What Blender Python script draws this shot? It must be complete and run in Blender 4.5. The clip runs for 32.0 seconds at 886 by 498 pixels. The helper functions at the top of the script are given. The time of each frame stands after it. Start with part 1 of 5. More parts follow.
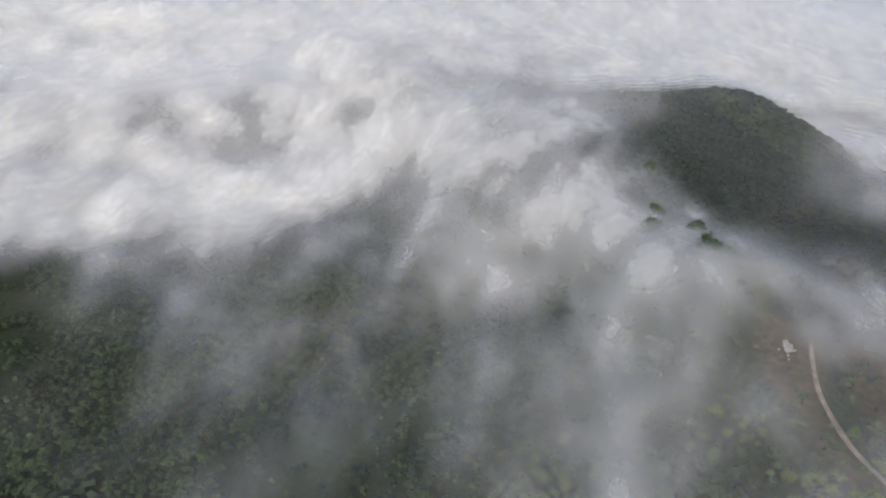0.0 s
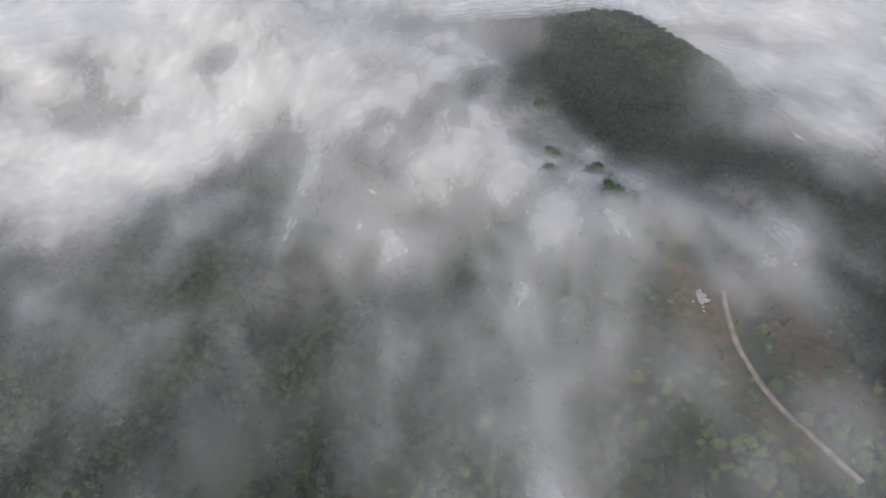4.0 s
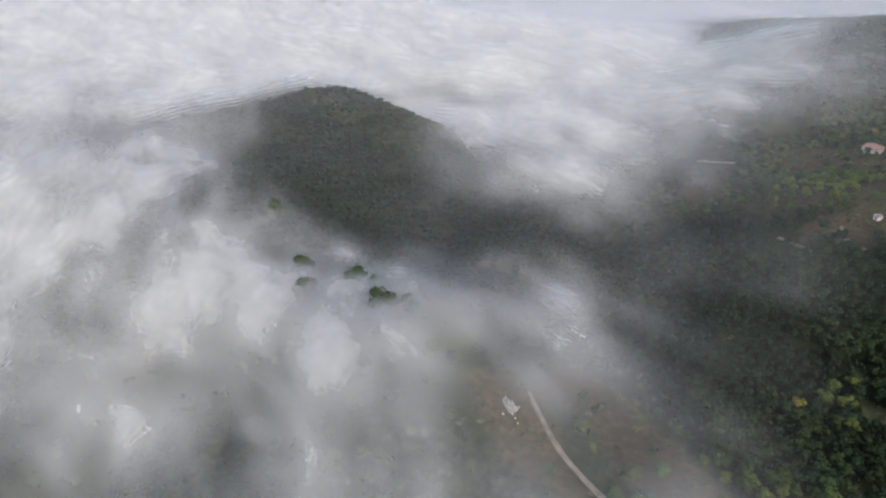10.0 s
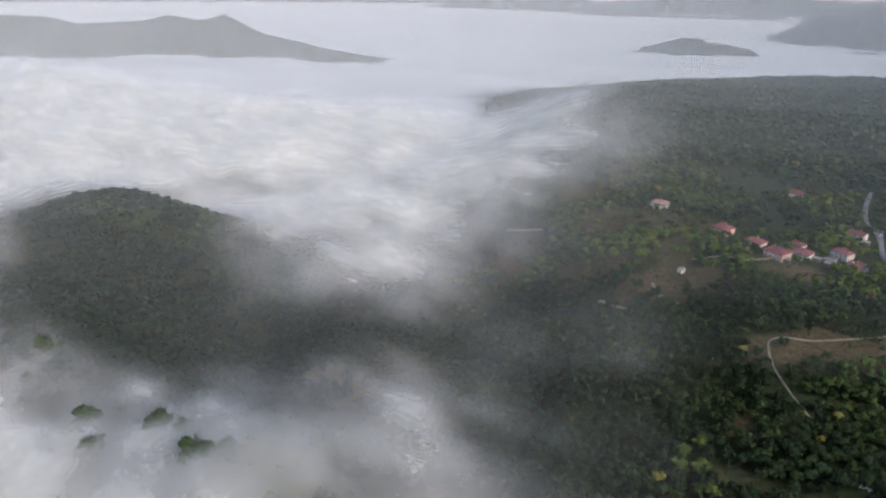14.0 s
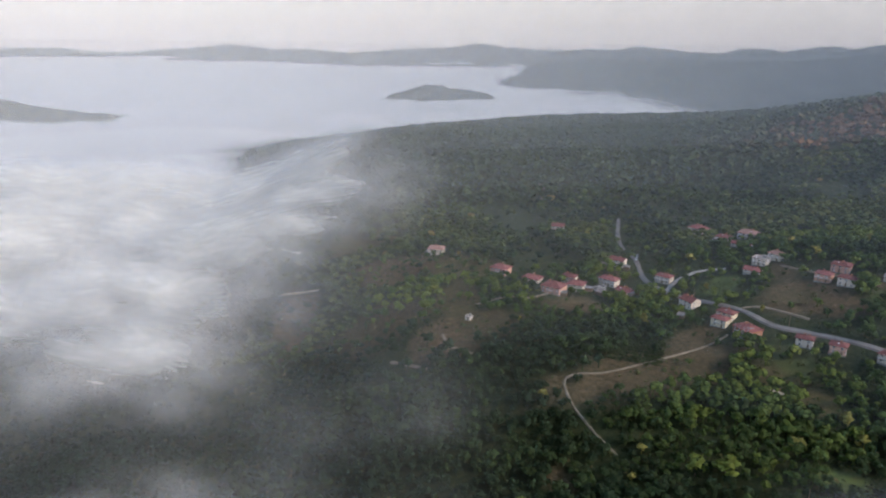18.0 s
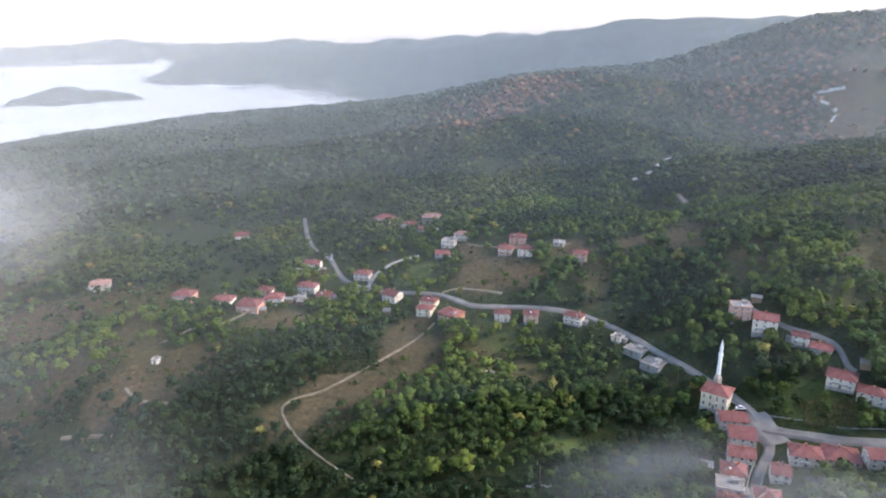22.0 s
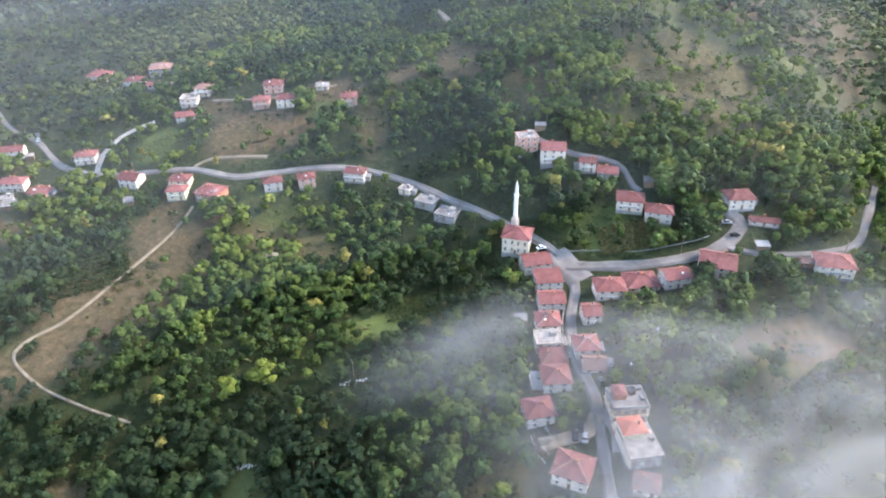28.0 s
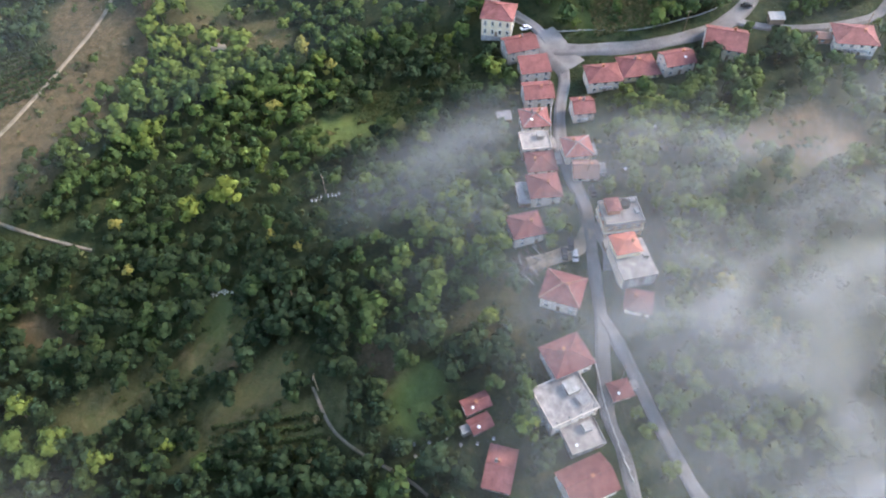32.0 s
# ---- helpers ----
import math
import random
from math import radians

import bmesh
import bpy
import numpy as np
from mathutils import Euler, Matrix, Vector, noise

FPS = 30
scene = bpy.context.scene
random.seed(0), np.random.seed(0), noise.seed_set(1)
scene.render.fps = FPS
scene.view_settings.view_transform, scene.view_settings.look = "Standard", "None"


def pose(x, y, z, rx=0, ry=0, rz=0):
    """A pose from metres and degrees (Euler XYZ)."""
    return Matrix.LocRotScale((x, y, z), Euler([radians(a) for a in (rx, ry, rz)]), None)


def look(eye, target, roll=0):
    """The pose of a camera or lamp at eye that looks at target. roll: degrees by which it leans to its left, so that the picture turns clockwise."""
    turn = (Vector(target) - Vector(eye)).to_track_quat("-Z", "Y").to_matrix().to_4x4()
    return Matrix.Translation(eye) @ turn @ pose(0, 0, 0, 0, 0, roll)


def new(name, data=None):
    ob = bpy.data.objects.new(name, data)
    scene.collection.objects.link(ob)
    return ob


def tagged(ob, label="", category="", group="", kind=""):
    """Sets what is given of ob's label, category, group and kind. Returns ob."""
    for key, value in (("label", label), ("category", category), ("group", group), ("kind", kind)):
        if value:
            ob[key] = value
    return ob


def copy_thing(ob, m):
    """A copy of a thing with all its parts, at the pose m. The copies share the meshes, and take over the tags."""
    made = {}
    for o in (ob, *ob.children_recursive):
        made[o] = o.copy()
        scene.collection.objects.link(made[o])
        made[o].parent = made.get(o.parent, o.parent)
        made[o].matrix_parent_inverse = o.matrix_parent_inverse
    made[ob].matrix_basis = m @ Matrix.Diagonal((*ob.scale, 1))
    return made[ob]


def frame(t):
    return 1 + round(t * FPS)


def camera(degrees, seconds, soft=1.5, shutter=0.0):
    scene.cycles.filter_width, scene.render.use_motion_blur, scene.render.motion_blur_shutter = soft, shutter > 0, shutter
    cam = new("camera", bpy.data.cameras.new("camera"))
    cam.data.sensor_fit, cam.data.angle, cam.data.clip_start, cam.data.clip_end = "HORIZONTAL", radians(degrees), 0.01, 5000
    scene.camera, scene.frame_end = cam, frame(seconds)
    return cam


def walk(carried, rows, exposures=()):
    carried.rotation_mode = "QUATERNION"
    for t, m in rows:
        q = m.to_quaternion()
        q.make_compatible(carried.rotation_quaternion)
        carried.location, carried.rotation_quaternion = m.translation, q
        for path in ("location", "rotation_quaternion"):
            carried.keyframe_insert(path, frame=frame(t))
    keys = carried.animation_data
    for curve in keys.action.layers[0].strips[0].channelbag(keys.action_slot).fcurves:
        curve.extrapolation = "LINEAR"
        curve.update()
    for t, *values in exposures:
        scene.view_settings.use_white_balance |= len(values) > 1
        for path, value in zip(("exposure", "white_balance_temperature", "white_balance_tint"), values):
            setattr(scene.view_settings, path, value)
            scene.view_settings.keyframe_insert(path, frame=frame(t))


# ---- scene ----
EXPO = [(0, 0.88, 6600, 11), (6, 0.93, 6600, 11), (13, 1.05, 6600, 11), (17, 0.98, 6600, 11), (20, 1.48, 6600, 11), (24, 2.42, 6600, 11), (27, 2.75, 6600, 11), (32, 2.5, 6600, 11)]
# camera: a drone gliding in a slow curve past the fog hill to the village
cam = camera(65.00, 32.0, soft=2.0)
PATH = [
    (0, pose(105.48, -116.28, 157.60, 62.383, -2.587, 64.443)),
    (0.5, pose(100.38, -114.37, 157.66, 61.400, -2.480, 63.167)),
    (1, pose(95.91, -112.43, 157.70, 60.396, -2.536, 61.882)),
    (1.5, pose(91.61, -110.36, 157.61, 59.447, -2.461, 60.587)),
    (2, pose(87.49, -107.97, 157.47, 58.464, -2.463, 59.271)),
    (2.5, pose(83.49, -105.27, 157.35, 57.445, -2.429, 57.941)),
    (3, pose(79.40, -102.40, 157.38, 57.009, -2.295, 56.602)),
    (3.5, pose(75.04, -99.38, 157.56, 56.993, -2.161, 55.252)),
    (5.5, pose(58.48, -87.77, 158.42, 57.109, -1.643, 49.539)),
    (6, pose(54.70, -84.68, 158.17, 57.281, -1.555, 47.816)),
    (6.5, pose(50.93, -81.32, 157.85, 57.560, -1.455, 45.520)),
    (7, pose(47.26, -77.69, 157.37, 57.955, -1.322, 42.244)),
    (7.5, pose(43.68, -74.06, 157.00, 58.740, -1.163, 38.818)),
    (8, pose(40.13, -70.59, 156.74, 59.587, -1.056, 36.226)),
    (8.5, pose(36.77, -67.21, 156.69, 60.357, -1.009, 34.430)),
    (9, pose(34.07, -63.94, 156.87, 61.093, -1.000, 33.052)),
    (9.5, pose(31.07, -60.47, 157.03, 61.867, -1.006, 31.646)),
    (10, pose(27.95, -56.88, 157.09, 62.659, -0.944, 30.079)),
    (10.5, pose(25.01, -53.17, 157.09, 63.455, -0.973, 28.457)),
    (11, pose(22.26, -49.40, 157.19, 64.238, -0.981, 26.742)),
    (11.5, pose(19.65, -45.46, 157.09, 65.038, -0.923, 24.530)),
    (12, pose(17.26, -41.36, 157.13, 65.790, -0.837, 22.253)),
    (12.5, pose(14.76, -37.12, 157.17, 66.513, -0.802, 19.967)),
    (13, pose(11.96, -33.25, 156.85, 67.277, -0.813, 17.613)),
    (13.5, pose(9.16, -29.24, 156.16, 68.078, -0.791, 15.276)),
    (14, pose(6.67, -25.13, 155.58, 68.875, -0.767, 12.832)),
    (14.5, pose(4.43, -20.77, 155.19, 69.592, -0.743, 10.189)),
    (16.5, pose(-0.00, -0.00, 152.09, 72.506, -0.763, 0.240)),
    (17, pose(-0.44, 4.93, 151.79, 72.999, -0.739, -2.203)),
    (17.5, pose(-0.57, 9.95, 151.35, 73.013, -0.623, -4.655)),
    (18, pose(-0.54, 14.84, 151.04, 72.974, -0.546, -7.128)),
    (18.5, pose(-0.55, 19.20, 150.73, 72.954, -0.428, -9.742)),
    (19, pose(-0.38, 23.61, 150.55, 72.921, -0.304, -12.601)),
    (19.5, pose(-0.00, 28.01, 150.75, 72.824, -0.268, -15.625)),
    (20, pose(0.50, 32.33, 150.92, 72.752, -0.190, -19.091)),
    (20.5, pose(1.20, 36.49, 151.07, 72.664, -0.068, -22.890)),
    (21, pose(2.15, 40.85, 150.87, 72.594, 0.055, -26.748)),
    (21.5, pose(3.57, 45.53, 150.45, 72.536, 0.170, -30.568)),
    (22, pose(5.26, 49.87, 150.09, 72.442, 0.302, -34.335)),
    (22.5, pose(7.17, 53.98, 149.94, 72.342, 0.393, -38.051)),
    (23, pose(9.25, 58.03, 149.89, 72.249, 0.480, -41.538)),
    (23.5, pose(11.66, 62.04, 150.01, 72.061, 0.581, -44.796)),
    (24, pose(13.88, 65.90, 150.01, 71.766, 0.577, -46.542)),
    (24.5, pose(16.16, 69.55, 150.00, 71.230, 0.553, -48.036)),
    (26.5, pose(26.56, 82.45, 149.82, 64.785, 0.611, -53.172)),
    (27, pose(29.61, 85.14, 149.70, 62.459, 0.592, -53.978)),
    (27.5, pose(32.60, 87.95, 149.50, 60.071, 0.568, -54.792)),
    (28, pose(35.72, 90.69, 149.41, 57.541, 0.547, -55.469)),
    (28.5, pose(38.90, 93.23, 149.33, 54.973, 0.512, -55.929)),
    (29, pose(42.10, 95.71, 149.13, 52.398, 0.525, -56.477)),
    (29.5, pose(45.35, 97.94, 148.92, 49.707, 0.546, -56.901)),
    (30, pose(48.74, 100.28, 148.95, 47.020, 0.543, -57.264)),
    (30.5, pose(52.17, 102.62, 149.06, 44.246, 0.552, -57.606)),
    (31, pose(55.36, 104.83, 149.11, 41.660, 0.605, -58.002)),
    (31.5, pose(58.09, 106.65, 149.35, 39.198, 0.812, -58.555)),
    (32, pose(60.29, 107.96, 149.63, 36.800, 0.995, -58.684)),
]
walk(cam, PATH, exposures=EXPO)

# ---- world and light: a calm hour after dawn, low soft sun ----
world = bpy.data.worlds.new("sky")
scene.world = world
world.use_nodes = True
wn, wl = world.node_tree.nodes, world.node_tree.links
sky = wn.new("ShaderNodeTexSky")
sky.sky_type, sky.sun_disc = "NISHITA", False
SUN_ELEV, SUN_AZ = 36.0, 128.0  # degrees; azimuth clockwise from +y
sky.sun_elevation, sky.sun_rotation = radians(SUN_ELEV), radians(SUN_AZ)
sky.air_density, sky.dust_density, sky.ozone_density = 1.0, 1.0, 1.2
wn["Background"].inputs["Strength"].default_value = 0.12
wl.new(sky.outputs["Color"], wn["Background"].inputs["Color"])
sun_lamp = new("sun", bpy.data.lights.new("sun", "SUN"))
sun_lamp.data.energy, sun_lamp.data.angle, sun_lamp.data.color = 1.3, radians(22), (1.0, 0.87, 0.74)
sun_dir = Vector((math.sin(radians(SUN_AZ)) * math.cos(radians(SUN_ELEV)), math.cos(radians(SUN_AZ)) * math.cos(radians(SUN_ELEV)), math.sin(radians(SUN_ELEV))))
sun_lamp.matrix_world = look(sun_dir * 300, (0, 0, 0))
scene.cycles.transparent_max_bounces = 72
scene.cycles.diffuse_bounces = 8


# ---- materials ----
def material(name, rough=0.85, metal=0.0):
    m = bpy.data.materials.new(name)
    m.use_nodes = True
    b = m.node_tree.nodes["Principled BSDF"]
    b.inputs["Roughness"].default_value, b.inputs["Metallic"].default_value = rough, metal
    b.inputs["Specular IOR Level"].default_value = 0.25
    return m, m.node_tree.nodes, m.node_tree.links, b


def ramp(nt, stops):
    r = nt.new("ShaderNodeValToRGB")
    while len(r.color_ramp.elements) < len(stops):
        r.color_ramp.elements.new(0.5)
    for e, (p, c) in zip(r.color_ramp.elements, stops):
        e.position, e.color = p, (*c, 1)
    return r


def noise_tex(nt, ln, scale, detail=4.0, rough=0.6, space="Object"):
    tc = nt.new("ShaderNodeTexCoord")
    n = nt.new("ShaderNodeTexNoise")
    n.inputs["Scale"].default_value, n.inputs["Detail"].default_value, n.inputs["Roughness"].default_value = scale, detail, rough
    ln.new(tc.outputs[space], n.inputs["Vector"])
    return n


def mixed(nt, ln, a, b, fac, kind="MIX"):
    m = nt.new("ShaderNodeMix")
    m.data_type, m.blend_type = "RGBA", kind
    for key, v in ((6, a), (7, b), (0, fac)):
        if isinstance(v, (int, float)):
            m.inputs[key].default_value = v
        elif isinstance(v, tuple):
            m.inputs[key].default_value = (*v, 1)
        else:
            ln.new(v, m.inputs[key])
    return m.outputs[2]


def bump(nt, ln, b, height, strength=0.4, distance=0.1):
    k = nt.new("ShaderNodeBump")
    k.inputs["Strength"].default_value, k.inputs["Distance"].default_value = strength, distance
    ln.new(height, k.inputs["Height"])
    ln.new(k.outputs["Normal"], b.inputs["Normal"])


def attribute(nt, name):
    a = nt.new("ShaderNodeAttribute")
    a.attribute_name = name
    return a.outputs["Fac"]


def mottled(name, dark, light, scale=1.5, fine=14.0, rough=0.85, relief=0.3, metal=0.0, spread=0.15):
    """A worn surface: stains at one scale, grain at another, and a little of its own per piece."""
    m, nt, ln, b = material(name, rough, metal)
    big, small = noise_tex(nt, ln, scale, 5), noise_tex(nt, ln, fine, 3)
    r = ramp(nt, ((0.3, dark), (0.7, light)))
    mm = nt.new("ShaderNodeMath")
    mm.operation = "MULTIPLY_ADD"
    ln.new(small.outputs["Fac"], mm.inputs[0])
    mm.inputs[1].default_value = 0.5
    ln.new(big.outputs["Fac"], mm.inputs[2])
    sub = nt.new("ShaderNodeMath")
    sub.operation = "SUBTRACT"
    ln.new(mm.outputs[0], sub.inputs[0])
    sub.inputs[1].default_value = 0.25
    ln.new(sub.outputs[0], r.inputs["Fac"])
    info = nt.new("ShaderNodeObjectInfo")
    hsv = nt.new("ShaderNodeHueSaturation")
    mr = nt.new("ShaderNodeMapRange")
    mr.inputs["To Min"].default_value, mr.inputs["To Max"].default_value = 1 - spread, 1 + spread
    ln.new(info.outputs["Random"], mr.inputs["Value"])
    ln.new(mr.outputs[0], hsv.inputs["Value"])
    ln.new(r.outputs["Color"], hsv.inputs["Color"])
    ln.new(hsv.outputs["Color"], b.inputs["Base Color"])
    bump(nt, ln, b, small.outputs["Fac"], relief, 0.05)
    return m


def roof_material(name, dark, light):
    """Rows of clay tiles with weather stains."""
    m, nt, ln, b = material(name, 0.8)
    tc = nt.new("ShaderNodeTexCoord")
    big, small = noise_tex(nt, ln, 0.5, 5), noise_tex(nt, ln, 6.0, 4)
    r = ramp(nt, ((0.3, dark), (0.68, light)))
    avg = nt.new("ShaderNodeMath")
    avg.operation = "MULTIPLY_ADD"
    ln.new(small.outputs["Fac"], avg.inputs[0])
    avg.inputs[1].default_value = 0.45
    ln.new(big.outputs["Fac"], avg.inputs[2])
    off = nt.new("ShaderNodeMath")
    off.operation = "SUBTRACT"
    ln.new(avg.outputs[0], off.inputs[0])
    off.inputs[1].default_value = 0.22
    ln.new(off.outputs[0], r.inputs["Fac"])
    info = nt.new("ShaderNodeObjectInfo")
    hsv = nt.new("ShaderNodeHueSaturation")
    mr = nt.new("ShaderNodeMapRange")
    mr.inputs["To Min"].default_value, mr.inputs["To Max"].default_value = 0.72, 1.2
    ln.new(info.outputs["Random"], mr.inputs["Value"])
    ln.new(mr.outputs[0], hsv.inputs["Value"])
    ln.new(r.outputs["Color"], hsv.inputs["Color"])
    ln.new(hsv.outputs["Color"], b.inputs["Base Color"])
    w1, w2 = nt.new("ShaderNodeTexWave"), nt.new("ShaderNodeTexWave")
    w1.bands_direction, w2.bands_direction = "X", "Z"
    w1.inputs["Scale"].default_value, w2.inputs["Scale"].default_value = 1.3, 3.0
    for w in (w1, w2):
        ln.new(tc.outputs["Object"], w.inputs["Vector"])
    add = nt.new("ShaderNodeMath")
    ln.new(w1.outputs["Fac"], add.inputs[0])
    ln.new(w2.outputs["Fac"], add.inputs[1])
    bump(nt, ln, b, add.outputs[0], 0.5, 0.06)
    return m


def leaf_material(name, stops, uneven=0.17):
    """Foliage: a tone per crown, in the woods with valley shade in it, each clump a little of its own."""
    m, nt, ln, b = material(name, 0.75)
    geo = nt.new("ShaderNodeNewGeometry")
    r = ramp(nt, stops)
    ln.new(attribute(nt, "tone"), r.inputs["Fac"])
    hsv = nt.new("ShaderNodeHueSaturation")
    mr = nt.new("ShaderNodeMapRange")
    mr.inputs["To Min"].default_value, mr.inputs["To Max"].default_value = 1 - uneven, 1 + uneven
    ln.new(geo.outputs["Random Per Island"], mr.inputs["Value"])
    ln.new(mr.outputs[0], hsv.inputs["Value"])
    ln.new(r.outputs["Color"], hsv.inputs["Color"])
    ln.new(hsv.outputs["Color"], b.inputs["Base Color"])
    b.inputs["Specular IOR Level"].default_value = 0.1
    return m


def fog_material(name, scale, tint=(0.95, 0.95, 0.95), broad=5.6, fine=3.0, drift=-32.0, stretch=1.9):
    """Mist: scatters light both ways; its depth follows the sheet's own cover, thinned and heaped by drifting swirls."""
    m = bpy.data.materials.new(name)
    m.use_nodes = True
    nt, ln = m.node_tree.nodes, m.node_tree.links
    nt.remove(nt["Principled BSDF"])
    dif, tra, clear = nt.new("ShaderNodeBsdfDiffuse"), nt.new("ShaderNodeBsdfTranslucent"), nt.new("ShaderNodeBsdfTransparent")
    both, out = nt.new("ShaderNodeMixShader"), nt.new("ShaderNodeMixShader")
    for s in (dif, tra):
        s.inputs["Color"].default_value = (*tint, 1)
    both.inputs[0].default_value = 0.45
    ln.new(dif.outputs[0], both.inputs[1])
    ln.new(tra.outputs[0], both.inputs[2])

    def sums(kind, a, b, c=None):
        k = nt.new("ShaderNodeMath")
        k.operation = kind
        for slot, v in enumerate((a, b, c)):
            if isinstance(v, (int, float)):
                k.inputs[slot].default_value = v
            elif v is not None:
                ln.new(v, k.inputs[slot])
        return k.outputs[0]

    tc, turn = nt.new("ShaderNodeTexCoord"), nt.new("ShaderNodeMapping")
    turn.vector_type = "TEXTURE"
    turn.inputs["Rotation"].default_value = (0, 0, radians(drift))
    turn.inputs["Scale"].default_value = (stretch, 1.0, 1.2)
    ln.new(tc.outputs["Object"], turn.inputs["Vector"])
    swirls = []
    for size, detail, bend in ((scale, 2.5, 0.25), (scale * 3.0, 4.0, 0.3)):
        n = nt.new("ShaderNodeTexNoise")
        n.inputs["Scale"].default_value, n.inputs["Detail"].default_value = size, detail
        n.inputs["Roughness"].default_value, n.inputs["Distortion"].default_value = 0.55, bend
        ln.new(turn.outputs[0], n.inputs["Vector"])
        swirls.append(sums("SUBTRACT", n.outputs["Fac"], 0.5))
    power = sums("MULTIPLY_ADD", swirls[0], broad, sums("MULTIPLY", swirls[1], fine))
    depth = sums("MULTIPLY", sums("EXPONENT", sums("SUBTRACT", power, 0.12), 0.0), attribute(nt, "thick"))
    veil = sums("SUBTRACT", 1.0, sums("EXPONENT", sums("MULTIPLY", depth, -1.0), 0.0))
    ln.new(veil, out.inputs[0])
    ln.new(clear.outputs[0], out.inputs[1])
    ln.new(both.outputs[0], out.inputs[2])
    ln.new(out.outputs[0], nt["Material Output"].inputs["Surface"])
    return m


def haze_material(name, tint):
    """An even veil, as thick as its sheet says."""
    m = fog_material(name, 0.001, tint)
    nt, ln = m.node_tree.nodes, m.node_tree.links
    for node in nt:
        if node.type == "MIX_SHADER" and any(k.from_node.type == "BSDF_TRANSPARENT" for k in node.inputs[1].links):
            ln.new(attribute(nt, "thick"), node.inputs[0])
    return m


def ground_material():
    m, nt, ln, b = material("ground", 0.95)
    n1, n2, n3 = noise_tex(nt, ln, 0.02, 6), noise_tex(nt, ln, 0.35, 5, 0.7), noise_tex(nt, ln, 0.09, 4)
    low = ramp(nt, ((0.3, (0.012, 0.02, 0.008)), (0.5, (0.024, 0.036, 0.013)), (0.72, (0.052, 0.055, 0.023))))
    ln.new(n2.outputs["Fac"], low.inputs["Fac"])
    dry = ramp(nt, ((0.3, (0.042, 0.042, 0.02)), (0.44, (0.076, 0.058, 0.03)), (0.58, (0.11, 0.076, 0.045)), (0.8, (0.165, 0.12, 0.082))))
    ln.new(n2.outputs["Fac"], dry.inputs["Fac"])
    green = ramp(nt, ((0.3, (0.055, 0.08, 0.028)), (0.7, (0.11, 0.15, 0.042))))
    ln.new(n3.outputs["Fac"], green.inputs["Fac"])
    c = mixed(nt, ln, low.outputs["Color"], dry.outputs["Color"], attribute(nt, "dry"))
    c = mixed(nt, ln, c, green.outputs["Color"], attribute(nt, "field"))
    wash = ramp(nt, ((0.3, (0.75, 0.8, 0.75)), (0.7, (1.2, 1.12, 1.05))))
    ln.new(n1.outputs["Fac"], wash.inputs["Fac"])
    c = mixed(nt, ln, c, wash.outputs["Color"], 1.0, "MULTIPLY")
    ln.new(c, b.inputs["Base Color"])
    bump(nt, ln, b, n2.outputs["Fac"], 0.8, 1.2)
    return m


GROUND = ground_material()
ROOF_RED = roof_material("roof_tiles", (0.12, 0.043, 0.04), (0.23, 0.09, 0.083))
ROOF_ORANGE = roof_material("roof_tiles_new", (0.34, 0.1, 0.065), (0.46, 0.15, 0.1))
ROOF_BROWN = roof_material("roof_tiles_faded", (0.2, 0.11, 0.09), (0.33, 0.2, 0.165))
METAL_SHEET = mottled("roof_sheet", (0.15, 0.148, 0.146), (0.27, 0.265, 0.26), 0.8, 6, 0.45, 0.15, 0.2)
GREY_SHEET = mottled("grey_sheet", (0.13, 0.118, 0.11), (0.33, 0.3, 0.28), 0.45, 5, 0.8)
PLASTER = mottled("plaster_white", (0.55, 0.465, 0.39), (0.76, 0.665, 0.56), 0.5, 5)
CREAM = mottled("plaster_cream", (0.56, 0.47, 0.33), (0.74, 0.65, 0.48), 0.5, 5)
PINK = mottled("plaster_pink", (0.5, 0.27, 0.2), (0.66, 0.4, 0.31), 0.5, 5)
CONCRETE = mottled("concrete", (0.2, 0.192, 0.182), (0.38, 0.365, 0.345), 0.6, 8)
SANDY = mottled("sandy_concrete", (0.26, 0.22, 0.17), (0.4, 0.35, 0.28), 0.5, 6)
BRICK = mottled("hollow_brick", (0.32, 0.13, 0.075), (0.5, 0.25, 0.16), 1.2, 10)
ASPHALT = mottled("asphalt", (0.11, 0.102, 0.096), (0.21, 0.195, 0.185), 0.12, 2.5, 0.9, 0.3)
DIRT = mottled("dirt_track", (0.12, 0.1, 0.07), (0.26, 0.215, 0.165), 0.25, 3.0, 0.95, 0.5)
GRAVEL = mottled("pale_gravel", (0.25, 0.235, 0.215), (0.44, 0.415, 0.38), 0.25, 3.0, 0.95, 0.5)
BARK = mottled("bark", (0.05, 0.038, 0.028), (0.12, 0.09, 0.065), 1.5, 9)
WOOD = mottled("old_wood", (0.13, 0.09, 0.06), (0.28, 0.2, 0.135), 1.5, 9)
DARK = mottled("dark_rubber", (0.015, 0.015, 0.016), (0.035, 0.035, 0.036), 2, 9)
WHITE_PAINT = mottled("white_paint", (0.7, 0.7, 0.68), (0.85, 0.85, 0.83), 1.0, 6, 0.5)
BLUE_PAINT = mottled("blue_tarp", (0.02, 0.16, 0.36), (0.04, 0.3, 0.55), 1.0, 6, 0.5)
CAR_DARK = mottled("car_paint_dark", (0.015, 0.016, 0.018), (0.03, 0.032, 0.036), 1.0, 6, 0.25)
CAR_GREY = mottled("car_paint_silver", (0.35, 0.36, 0.37), (0.5, 0.51, 0.52), 1.0, 6, 0.3, 0.05, 0.5)
